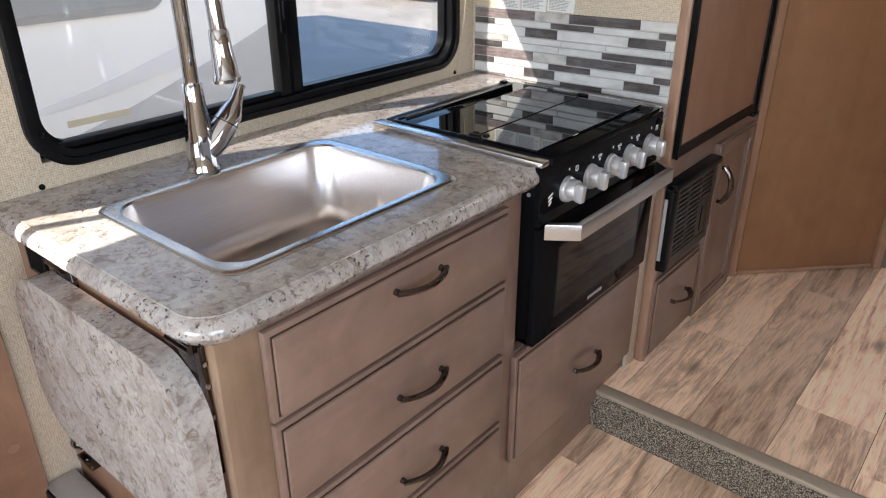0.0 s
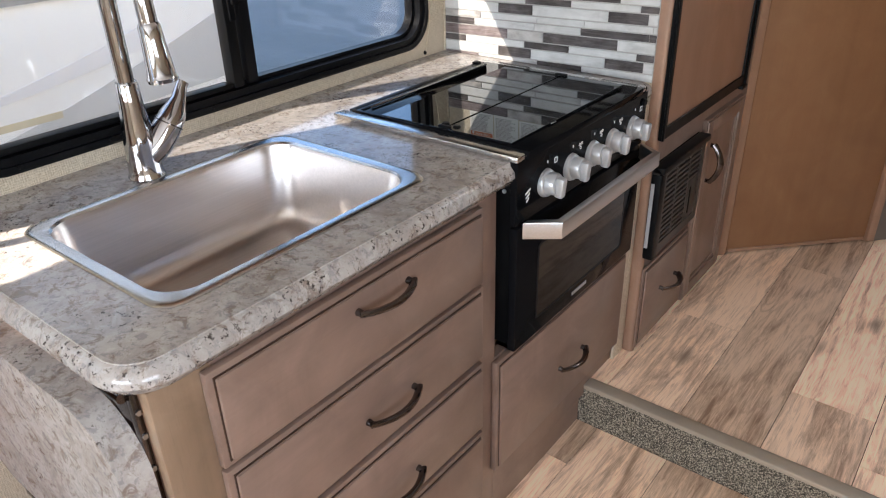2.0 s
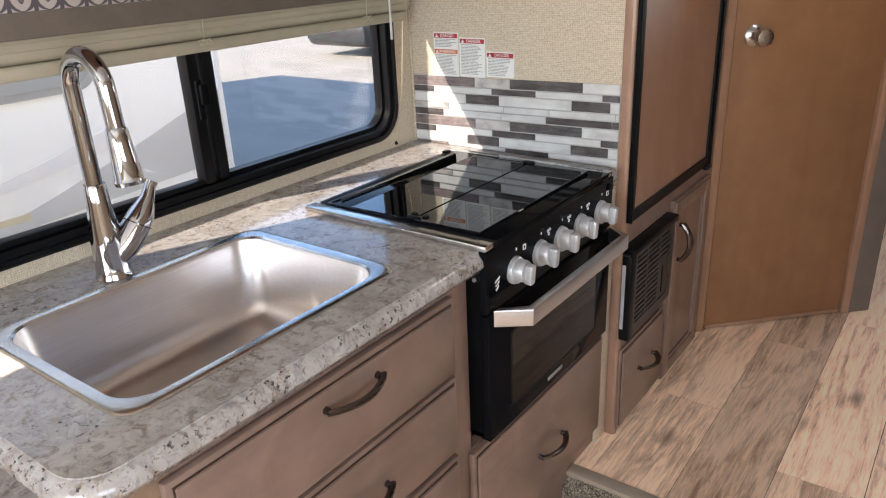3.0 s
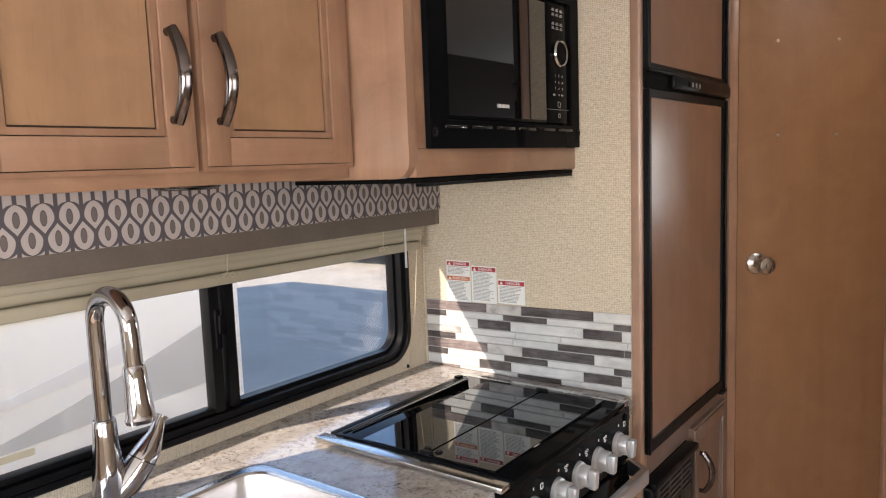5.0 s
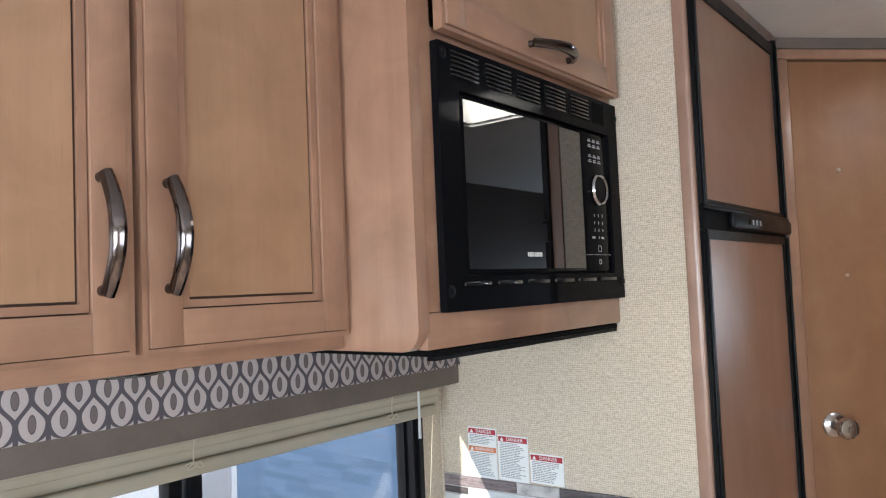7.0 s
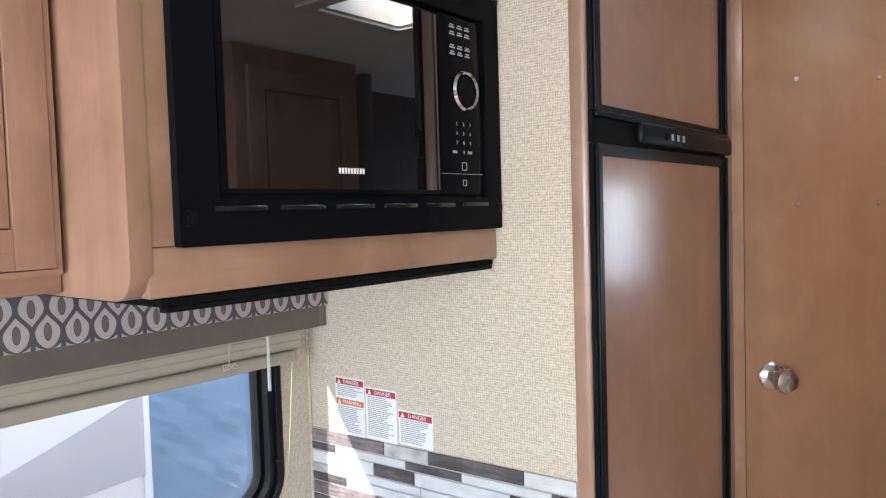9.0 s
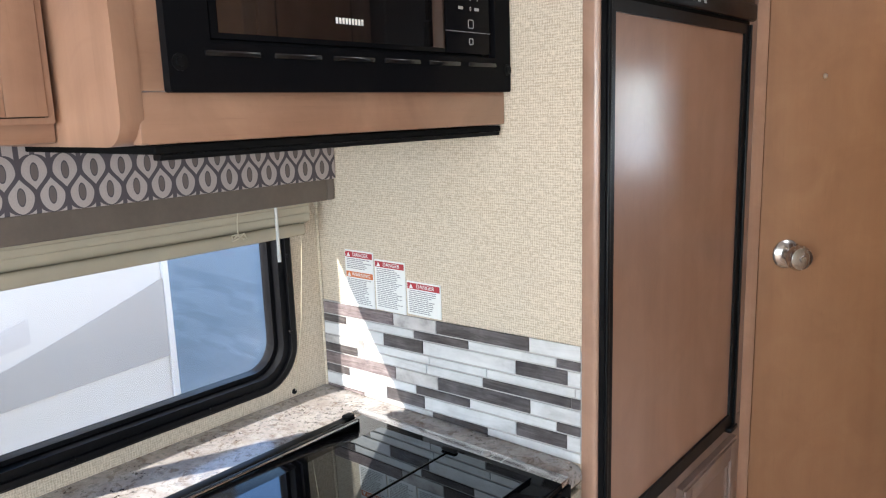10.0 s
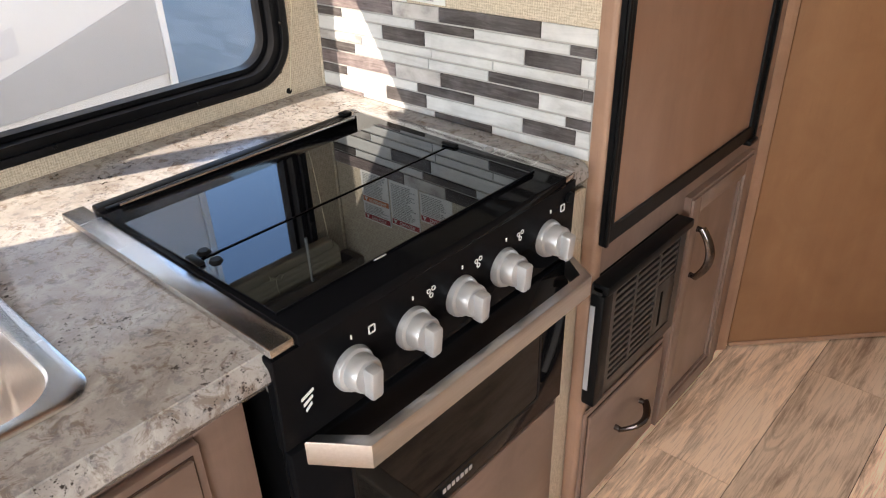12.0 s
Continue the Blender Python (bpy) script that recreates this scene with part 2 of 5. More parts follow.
black_satin = plain("black_satin_plastic", (0.006, 0.006, 0.0065), 0.36, vary=0.2, bumps=0.03)
black_matt = plain("black_matt_metal", (0.010, 0.010, 0.011), 0.55, vary=0.25)
rubber = plain("black_rubber_gasket", (0.007, 0.007, 0.008), 0.36, vary=0.25)
dark_void = plain("unlit_cavity_black", (0.004, 0.004, 0.004), 0.8, vary=0.2)
for m in (black_satin, black_matt, rubber, dark_void):
    m.node_tree.nodes["Principled BSDF"].inputs["Specular IOR Level"].default_value = 0.1
louvre_black = plain("black_louvre_plastic", (0.024, 0.022, 0.021), 0.30, vary=0.15, bumps=0.02)
white_print = plain("white_print", (0.78, 0.78, 0.76), 0.5, vary=0.03, bumps=0)
pale_print = plain("pale_grey_print", (0.40, 0.40, 0.40), 0.5, vary=0.03, bumps=0)
grey_print = plain("grey_print", (0.30, 0.30, 0.31), 0.6, vary=0.05, bumps=0)
red_print = plain("red_print", (0.38, 0.028, 0.038), 0.5, vary=0.05, bumps=0)
orange_print = plain("orange_print", (0.58, 0.16, 0.045), 0.5, vary=0.05, bumps=0)
ceiling_white = plain("white_ceiling_vinyl", (0.72, 0.71, 0.68), 0.6, vary=0.05, scale=90)
taupe = plain("taupe_vinyl", (0.145, 0.118, 0.098), 0.55, vary=0.1, scale=120, bumps=0.1)
# dark colour stands in for the shade of the rear room
unlit_lining = plain("unlit_rear_lining", (0.050, 0.038, 0.032), 0.6, vary=0.15)
grey_trim = plain("grey_vinyl_nosing", (0.36, 0.30, 0.235), 0.42, vary=0.1)
blind_vinyl = plain("beige_vinyl_slat", (0.43, 0.385, 0.295), 0.15, vary=0.05)
clear_plastic = plain("clear_plastic_wand", (0.55, 0.55, 0.53), 0.15, vary=0.03)
cord = plain("beige_cord", (0.52, 0.46, 0.34), 0.7)
trailer_white = plain("white_fibreglass", (0.92, 0.92, 0.91), 0.3, vary=0.03, scale=2)
trailer_grey = plain("grey_vinyl_decal", (0.56, 0.565, 0.565), 0.35, vary=0.05, scale=2)
trailer_pale = plain("pale_grey_decal", (0.78, 0.78, 0.79), 0.35, vary=0.05, scale=2)
asphalt = plain("pale_asphalt", (0.25, 0.225, 0.19), 0.85, vary=0.13, scale=9, bumps=0.2)
trim_grey = plain("grey_window_trim", (0.40, 0.41, 0.42), 0.4, vary=0.05)
grey_glass = material("grey_mirror_glass", 0.05, 0.0, (0.30, 0.32, 0.33))[0]
car_paint = material("dark_car_paint", 0.2, 0.2, (0.02, 0.022, 0.026))[0]
curtain_grey = plain("grey_curtain", (0.13, 0.13, 0.135), 0.8, vary=0.2, scale=60)
skin_white = plain("white_laminate", (0.62, 0.60, 0.56), 0.5, vary=0.05)


def carpet(name):
    m, n, l, b = material(name, 0.95)
    f = noise_tex(n, l, coords(n, l), 350.0, 2, 0.65)
    col = ramp(n, l, f, (0.38, (0.015, 0.013, 0.010)), (0.5, (0.125, 0.108, 0.082)), (0.62, (0.48, 0.43, 0.34)))
    l.new(col, b.inputs["Base Color"])
    bump(n, l, b, f, 0.9, 0.004)
    return m


step_carpet = carpet("speckled_loop_carpet")


def ogee(name):
    """Woven valance cloth: staggered onion shapes, cream rings on slate with brown hearts."""
    m, n, l, b = material(name, 0.85)
    c = n.new("ShaderNodeTexCoord")
    s = n.new("ShaderNodeSeparateXYZ")
    l.new(c.outputs["Object"], s.inputs[0])
    P, ZA, ZB, ROUND = 0.0403, 1.3145, 1.3475, 0.0235
    clip = lambda v: calc(n, l, "MINIMUM", calc(n, l, "MAXIMUM", v, 0.0), 1.0)
    # way out from the middle line of the lower onions, 0 to P / 2, and how far up from one row to the other
    u = calc(n, l, "MULTIPLY", calc(n, l, "ABSOLUTE", calc(n, l, "SUBTRACT", calc(n, l, "FRACT", calc(n, l, "MULTIPLY_ADD", s.outputs["Y"], 1 / P, 0.5 - 0.819 / P)), 0.5)), P)
    t = clip(calc(n, l, "MULTIPLY_ADD", s.outputs["Z"], 1 / (ZB - ZA), -ZA / (ZB - ZA)))
    swell = calc(n, l, "MULTIPLY", calc(n, l, "MULTIPLY", t, t), calc(n, l, "MULTIPLY_ADD", t, -2.0, 3.0))

    def edge(out, share, z0, way):
        """Metres out of an onion's rim, and how deep in its heart; round on the side away from its tip."""
        v = calc(n, l, "MULTIPLY_ADD", s.outputs["Z"], way, -z0 * way)
        d = clip(calc(n, l, "MULTIPLY", v, -1 / ROUND))
        half = calc(n, l, "MULTIPLY", calc(n, l, "MULTIPLY", share, P / 2), calc(n, l, "SQRT", calc(n, l, "SUBTRACT", 1.0, calc(n, l, "MULTIPLY", d, d))))
        hu, hv = calc(n, l, "MULTIPLY", out, 1 / 0.0056), calc(n, l, "MULTIPLY", v, 1 / 0.0130)
        return calc(n, l, "SUBTRACT", out, half), calc(n, l, "ADD", calc(n, l, "MULTIPLY", hu, hu), calc(n, l, "MULTIPLY", hv, hv))

    edge_a, heart_a = edge(u, calc(n, l, "SUBTRACT", 1.0, swell), ZA, 1.0)
    edge_b, heart_b = edge(calc(n, l, "SUBTRACT", P / 2, u), swell, ZB, -1.0)
    rim, heart = calc(n, l, "MINIMUM", edge_a, edge_b), calc(n, l, "MINIMUM", heart_a, heart_b)
    slate, cream, brown = (0.075, 0.064, 0.078), (0.56, 0.49, 0.47), (0.165, 0.128, 0.120)
    col = ramp(n, l, calc(n, l, "MULTIPLY_ADD", rim, 50.0, 0.5), (0.30, cream), (0.335, slate), (0.65, slate), (0.69, cream))
    inner = ramp(n, l, heart, (0.62, brown), (0.72, slate))
    col = mix(n, l, ramp(n, l, heart, (0.92, (1, 1, 1)), (1.0, (0, 0, 0))), col, inner)
    weave = noise_tex(n, l, coords(n, l, (900, 900, 900)), 1.0, 2)
    col = mix(n, l, calc(n, l, "MULTIPLY", weave, 0.45), col, (0.16, 0.15, 0.15))
    l.new(col, b.inputs["Base Color"])
    bump(n, l, b, weave, 0.4, 0.001)
    return m


valance_cloth = ogee("ogee_print_cloth")


def tile_mat(name, stops, streak=(8, 8, 90), scale=1.0):
    m, n, l, b = material(name, 0.22)
    oi = n.new("ShaderNodeObjectInfo")
    c = n.new("ShaderNodeTexCoord")
    off = n.new("ShaderNodeVectorMath")
    off.operation = "ADD"
    l.new(c.outputs["Object"], off.inputs[0])
    l.new(calc(n, l, "MULTIPLY", oi.outputs["Random"], 19.0), off.inputs[1])
    mp = n.new("ShaderNodeMapping")
    mp.inputs["Scale"].default_value = streak
    l.new(off.outputs[0], mp.inputs["Vector"])
    f = noise_tex(n, l, mp.outputs[0], 2.2 * scale, 5, 0.65, 0.8)
    g = noise_tex(n, l, off.outputs[0], 16.0, 4, 0.6, 0.5)
    col = ramp(n, l, calc(n, l, "ADD", calc(n, l, "MULTIPLY", f, 0.5), calc(n, l, "MULTIPLY", g, 0.5)), *stops)
    l.new(col, b.inputs["Base Color"])
    l.new(calc(n, l, "MULTIPLY_ADD", f, 0.12, 0.16), b.inputs["Roughness"])
    return m


TILE = {
    "d": tile_mat("slate_tile", ((0.36, (0.045, 0.038, 0.038)), (0.5, (0.085, 0.075, 0.075)), (0.66, (0.16, 0.145, 0.145)))),
    "m": tile_mat("grey_rose_tile", ((0.36, (0.10, 0.08, 0.08)), (0.5, (0.21, 0.17, 0.17)), (0.64, (0.34, 0.29, 0.285)))),
    "g": tile_mat("clouded_marble_tile", ((0.34, (0.20, 0.185, 0.18)), (0.5, (0.48, 0.455, 0.44)), (0.64, (0.62, 0.60, 0.585))), (6, 6, 12)),
    "w": tile_mat("white_marble_tile", ((0.32, (0.44, 0.44, 0.44)), (0.5, (0.60, 0.60, 0.60)), (0.66, (0.70, 0.70, 0.695))), (5, 5, 26)),
}
grout = plain("pale_grout", (0.40, 0.385, 0.37), 0.7)


def pane_mat(name, tint):
    """Thin flat glazing: straight through with a tint, glossy at a slant."""
    m, n, l, b = material(name)
    n.remove(b)
    t, g, f, x = n.new("ShaderNodeBsdfTransparent"), n.new("ShaderNodeBsdfGlossy"), n.new("ShaderNodeLayerWeight"), n.new("ShaderNodeMixShader")
    t.inputs["Color"].default_value = (*tint, 1)
    g.inputs["Roughness"].default_value = 0.01
    f.inputs["Blend"].default_value = 0.5
    l.new(calc(n, l, "MULTIPLY_ADD", calc(n, l, "POWER", f.outputs["Facing"], 3.0), 0.95, 0.04), x.inputs[0])
    l.new(t.outputs[0], x.inputs[1])
    l.new(g.outputs[0], x.inputs[2])
    l.new(x.outputs[0], n["Material Output"].inputs["Surface"])
    return m


def glass_mat(name, tint, rough=0.0):
    m, n, l, b = material(name, rough, 0.0, tint)
    b.inputs["Transmission Weight"].default_value, b.inputs["IOR"].default_value = 1.0, 1.45
    return m


pane_glass = pane_mat("window_glass", (0.99, 0.995, 0.995))
pane_tint = pane_mat("tinted_window_glass", (0.90, 0.905, 0.915))
dome = glass_mat("roof_vent_dome_plastic", (0.97, 0.97, 0.95), 0.35)


# ---- mesh helpers ----
ROOTS = {}


def thing(name, at, label, category, group=""):
    ob = new(name)
    ob.empty_display_size = 0.05
    ob.location = at
    ROOTS[ob.name] = Vector(at)
    return tagged(ob, label, category, group)


def part(name, bm, mat, parent=None, label="", smooth=False, shadow=True):
    me = bpy.data.meshes.new(name)
    bmesh.ops.recalc_face_normals(bm, faces=bm.faces)
    bm.to_mesh(me)
    bm.free()
    me.materials.append(mat)
    if smooth:
        me.shade_smooth()
        me.set_sharp_from_angle(angle=radians(38))
    return hang(new(name, me), parent, label, shadow)


def hang(ob, parent, label="", shadow=True):
    if parent is not None:
        ob.parent = parent
        ob.matrix_parent_inverse = Matrix.Translation(-ROOTS.get(parent.name, Vector((0, 0, 0))))
    ob.visible_shadow = shadow
    return tagged(ob, label)


def structure(name, bm, mat, label, category, smooth=False):
    return tagged(part(name, bm, mat, None, "", smooth), label, category, "", "structure")


def merge(bm, piece, m=None):
    if m is not None:
        piece.transform(m)
    me = bpy.data.meshes.new("piece")
    piece.to_mesh(me)
    piece.free()
    bm.from_mesh(me)
    bpy.data.meshes.remove(me)
    return bm


def box(bm, x0, x1, y0, y1, z0, z1, bevel=0.0, seg=2, m=None):
    p = bmesh.new()
    bmesh.ops.create_cube(p, size=1.0)
    p.transform(Matrix.Translation(((x0 + x1) / 2, (y0 + y1) / 2, (z0 + z1) / 2)) @ Matrix.Diagonal((abs(x1 - x0), abs(y1 - y0), abs(z1 - z0), 1)))
    if bevel:
        bmesh.ops.bevel(p, geom=p.edges[:], offset=bevel, segments=seg, profile=0.5, affect="EDGES")
    return merge(bm, p, m)


def B(*a, **k):
    return box(bmesh.new(), *a, **k)


def between(p0, p1):
    p0, p1 = Vector(p0), Vector(p1)
    d = p1 - p0
    return Matrix.Translation(p0) @ d.to_track_quat("Z", "Y").to_matrix().to_4x4(), d.length


def lathe(bm, profile, m, n=28):
    """A turned shape; profile: (radius, height) from one end of the axis to the other."""
    p = bmesh.new()
    rings = []
    for r, h in profile:
        rings.append([p.verts.new((r * math.cos(2 * math.pi * i / n), r * math.sin(2 * math.pi * i / n), h)) for i in range(n)])
    for a, b in zip(rings, rings[1:]):
        for i in range(n):
            p.faces.new((a[i], a[(i + 1) % n], b[(i + 1) % n], b[i]))
    for ring in (rings[0], rings[-1]):
        p.faces.new(ring)
    return merge(bm, p, m)


def rod(bm, p0, p1, r0, r1=None, n=16):
    m, length = between(p0, p1)
    return lathe(bm, [(r0, 0), (r1 if r1 is not None else r0, length)], m, n)


def tube(bm, pts, radii, n=16, flat=1.0):
    """A tube along a line of points; flat squeezes it in one direction."""
    pts = [Vector(q) for q in pts]
    if isinstance(radii, (int, float)):
        radii = [radii] * len(pts)
    p = bmesh.new()
    rings, side = [], None
    for i, q in enumerate(pts):
        d = (pts[min(i + 1, len(pts) - 1)] - pts[max(i - 1, 0)]).normalized()
        if side is None:
            side = d.orthogonal().normalized()
        side = (side - d * side.dot(d)).normalized()
        up = d.cross(side)
        rings.append([p.verts.new(q + radii[i] * (math.cos(a) * side + flat * math.sin(a) * up)) for a in (2 * math.pi * k / n for k in range(n))])
    for a, b in zip(rings, rings[1:]):
        for i in range(n):
            p.faces.new((a[i], a[(i + 1) % n], b[(i + 1) % n], b[i]))
    p.faces.new(rings[0]), p.faces.new(rings[-1])
    return merge(bm, p)


def rounded(u0, u1, v0, v1, r, n=8):
    """Outline of a rectangle with rounded corners; r: one radius or four (from u0 v0 round to u0 v1)."""
    rs = [r] * 4 if isinstance(r, (int, float)) else r
    out = []
    for (cu, cv, a0), q in zip(((u0, v0, 180), (u1, v0, 270), (u1, v1, 0), (u0, v1, 90)), rs):
        uu, vv = cu + (q if cu == u0 else -q), cv + (q if cv == v0 else -q)
        for k in range(n + 1):
            a = radians(a0 + 90 * k / n)
            out.append((uu + q * math.cos(a), vv + q * math.sin(a)))
    return out


def place(axis, u, v, w):
    return {"x": (w, u, v), "y": (u, w, v), "z": (u, v, w)}[axis]


def slab(bm, outline, axis, lo, hi, bevel=0.0, seg=3):
    p = bmesh.new()
    a = [p.verts.new(place(axis, u, v, lo)) for u, v in outline]
    b = [p.verts.new(place(axis, u, v, hi)) for u, v in outline]
    k = len(a)
    f0, f1 = p.faces.new(a), p.faces.new(b)
    for i in range(k):
        p.faces.new((a[i], a[(i + 1) % k], b[(i + 1) % k], b[i]))
    if bevel:
        edges = list({*f0.edges, *f1.edges})
        bmesh.ops.bevel(p, geom=edges, offset=bevel, segments=seg, profile=0.5, affect="EDGES", clamp_overlap=True)
    return merge(bm, p)


def loft(bm, rings, close=True, caps=(False, False)):
    """rings: outlines in space, all with the same count; skinned in turn."""
    p = bmesh.new()
    vs = [[p.verts.new(q) for q in ring] for ring in rings]
    for a, b in zip(vs, vs[1:] + (vs[:1] if close else [])):
        for i in range(len(a)):
            p.faces.new((a[i], a[(i + 1) % len(a)], b[(i + 1) % len(b)], b[i]))
    if caps[0]:
        p.faces.new(vs[0])
    if caps[1]:
        p.faces.new(vs[-1])
    return merge(bm, p)


def ring(bm, outer, inner, axis, lo, hi):
    """A flat frame between two outlines of the same count."""
    f = lambda o, w: [place(axis, u, v, w) for u, v in o]
    return loft(bm, [f(outer, lo), f(outer, hi), f(inner, hi), f(inner, lo)])


def words(name, body, size, m, mat, parent, label=""):
    """Raised print in the built-in font, lying in the xy plane of m."""
    c = bpy.data.curves.new("print", "FONT")
    c.body, c.size, c.extrude, c.align_x, c.align_y = body, size, 0.0002, "CENTER", "CENTER"
    c.resolution_u = 2
    tmp = bpy.data.objects.new("print", c)
    me = bpy.data.meshes.new_from_object(tmp)
    bpy.data.objects.remove(tmp)
    me.transform(m)
    me.materials.append(mat)
    return hang(new(name, me), parent, label)


# faces that look along +x (text on cabinets) and along -y (text on the rear wall)
FACE_X = Matrix(((0, 0, 1, 0), (1, 0, 0, 0), (0, 1, 0, 0), (0, 0, 0, 1)))
FACE_Y = Matrix(((1, 0, 0, 0), (0, 0, -1, 0), (0, 1, 0, 0), (0, 0, 0, 1)))


def bow_handle(parent, at, length, along="y", out=0.034, mat=None):
    """Arched pull with two feet on a face that looks along +x."""
    bm = bmesh.new()
    x, y, z = at
    h = length / 2
    pts, rad = [], []
    for k in range(15):
        s = -1 + 2 * k / 14
        o = out * (1 - 0.72 * s * s) + 0.002
        pts.append((x + o, y + s * h, z) if along == "y" else (x + o, y, z + s * h))
        rad.append(0.0095 - 0.0016 * abs(s))
    tube(bm, pts, rad, 10, 0.62)
    for s in (-1, 1):
        q = (x, y + s * h * 0.93, z) if along == "y" else (x, y, z + s * h * 0.93)
        rod(bm, q, (x + out * 0.42, q[1], q[2]), 0.0062, 0.005, 12)
    return part("handle", bm, mat or bronze, parent, "dark polished metal arched pull", True)


def panel_door(name, parent, x, y0, y1, z0, z1, mat, thick=0.019, stile=0.058, label="", rail_mat=None, rail=None, panel_mat=None):
    """A framed door on a face that looks along +x: frame with a recessed flat panel and dark glaze lines."""
    rail = rail or stile
    lip = 0.0062
    bm = bmesh.new()
    ring(bm, rounded(y0, y1, z0, z1, 0.002, 2), rounded(y0 + lip, y1 - lip, z0 + lip, z1 - lip, 0.001, 2), "x", x - thick, x - 0.0035)
    Y0, Y1, Z0, Z1 = y0 + lip + 0.0012, y1 - lip - 0.0012, z0 + lip + 0.0012, z1 - lip - 0.0012
    d = part(name, B(x - thick, x - 0.011, y0 + 0.004, y1 - 0.004, z0 + 0.004, z1 - 0.004), glaze, parent, label)
    part("edge_moulding", bm, mat, d)
    for sy0, sy1, sz0, sz1, mt in ((Y0, y0 + stile, Z0, Z1, mat), (y1 - stile, Y1, Z0, Z1, mat),
                                   (y0 + stile, y1 - stile, Z0, z0 + rail, rail_mat or mat), (y0 + stile, y1 - stile, z1 - rail, Z1, rail_mat or mat)):
        part("stile" if sz1 - sz0 > sy1 - sy0 else "rail", B(x - thick, x, sy0 + 0.0001, sy1 - 0.0001, sz0, sz1, bevel=0.0006), mt, d, "", True)
    i0, i1, j0, j1 = y0 + stile, y1 - stile, z0 + rail, z1 - rail
    bm = bmesh.new()
    ring(bm, rounded(i0 + 0.0016, i1 - 0.0016, j0 + 0.0016, j1 - 0.0016, 0.001, 1), rounded(i0 + 0.0105, i1 - 0.0105, j0 + 0.0105, j1 - 0.0105, 0.001, 1), "x", x - 0.011, x - 0.004)
    part("bead", bm, mat, d)
    part("panel", B(x - 0.011, x - 0.0085, i0 + 0.0135, i1 - 0.0135, j0 + 0.0135, j1 - 0.0135), panel_mat or mat, d)
    return d


def slab_front(name, parent, x, y0, y1, z0, z1, mat, thick=0.019, label=""):
    """A drawer front with a stepped, glazed edge on a face that looks along +x."""
    d = part(name, B(x - thick, x - 0.006, y0, y1, z0, z1, bevel=0.003), mat, parent, label, True)
    part("glaze_line", B(x - 0.0075, x - 0.0045, y0 + 0.009, y1 - 0.009, z0 + 0.009, z1 - 0.009), glaze, d)
    part("face", B(x - 0.007, x, y0 + 0.011, y1 - 0.011, z0 + 0.011, z1 - 0.011, bevel=0.003), mat, d, "", True)
    return d


# ---- the shell of the coach ----
XW, YB, XR, YF, YR, ZC = -1.172, 1.66, 1.22, -2.22, 5.0, 2.075   # window wall, rear partition, right wall, front, rear, ceiling
STEP, ZU = 1.458, 0.12
WY0, WY1, WZ0, WZ1 = 0.440, 1.564, 0.908, 1.465                  # kitchen window opening


def wall(name, axis, face, back, u0, u1, v0, v1, holes, mat, label):
    """A wall with thickness and real openings, made up of blocks round them."""
    us = sorted({u0, u1, *[h[0] for h in holes], *[h[1] for h in holes]})
    bm = bmesh.new()
    for a, b in zip(us, us[1:]):
        cuts = sorted((h[2], h[3]) for h in holes if h[0] <= a and h[1] >= b)
        z = v0
        for c, d in cuts + [(v1, v1)]:
            if c > z:
                lo, hi = (min(face, back), max(face, back))
                box(bm, *((lo, hi, a, b, z, c) if axis == "x" else (a, b, lo, hi, z, c)))
            z = d
    return structure(name, bm, mat, label, "wall")


wall("wall_window", "x", XW, XW - 0.05, YF - 0.05, YR + 0.05, -0.05, ZC, [(WY0, WY1, WZ0, WZ1), (-0.470, 0.130, 1.010, 1.410)], linen, "beige linen-textured side wall with the kitchen window")
# front and right wall openings are added, out of view, for the fill lamps
wall("wall_right", "x", XR, XR + 0.05, YF - 0.05, YR + 0.05, -0.05, ZC, [(-1.2, 0.0, 0.95, 1.65)], linen, "beige linen-textured opposite side wall")
wall("wall_front", "y", YF, YF - 0.05, XW, XR, -0.05, ZC, [(-0.75, 0.95, 0.95, 1.75)], linen, "unseen front wall with an opening added for the fill lamp")
wall("wall_rear", "y", YR, YR + 0.05, XW, XR, -0.05, ZC, [(0.46, 1.10, 1.0, 1.6)], unlit_lining, "plain rear wall with a window opening, unlit darkness put into its colour")
# panel added so reflections meet a dark rear; its shade is in the colour
structure("wall_bedroom", B(XR - 0.012, XR - 0.0005, 2.95, 4.74, ZU, ZC - 0.001), unlit_lining, "panel added over the rear side wall, unlit darkness put into its colour", "wall")
# unseen slab added to block the sun at the front opening
structure("roof_overhang", B(XW, XR, YF - 1.35, YF - 0.051, 1.80, 1.95, bevel=0.02), trailer_white, "white slab out of view, added to keep sun out of the front opening", "roof")
wall("wall_backsplash", "y", YB, YB + 0.02, XW, -0.5735, 0.0, ZC, [], linen, "beige linen-textured partition behind the cooker")
bm = bmesh.new()
VX0, VX1, VY0, VY1 = -0.08, 0.28, 2.17, 2.53
for a in ((XW, XR, YF, VY0), (XW, XR, VY1, YR), (XW, VX0, VY0, VY1), (VX1, XR, VY0, VY1)):
    box(bm, *a, ZC, ZC + 0.05)
structure("ceiling", bm, ceiling_white, "white textured vinyl ceiling with a roof vent", "ceiling")
vent = thing("roof_vent", (0.1, 2.35, ZC), "square roof vent with a white surround and translucent dome", "roof vent")
bm = bmesh.new()
ring(bm, rounded(VX0 - 0.05, VX1 + 0.05, VY0 - 0.05, VY1 + 0.05, 0.03), rounded(VX0 + 0.002, VX1 - 0.002, VY0 + 0.002, VY1 - 0.002, 0.02), "z", ZC - 0.012, ZC - 0.0005)
part("surround", bm, skin_white, vent, "", True)
bm = bmesh.new()
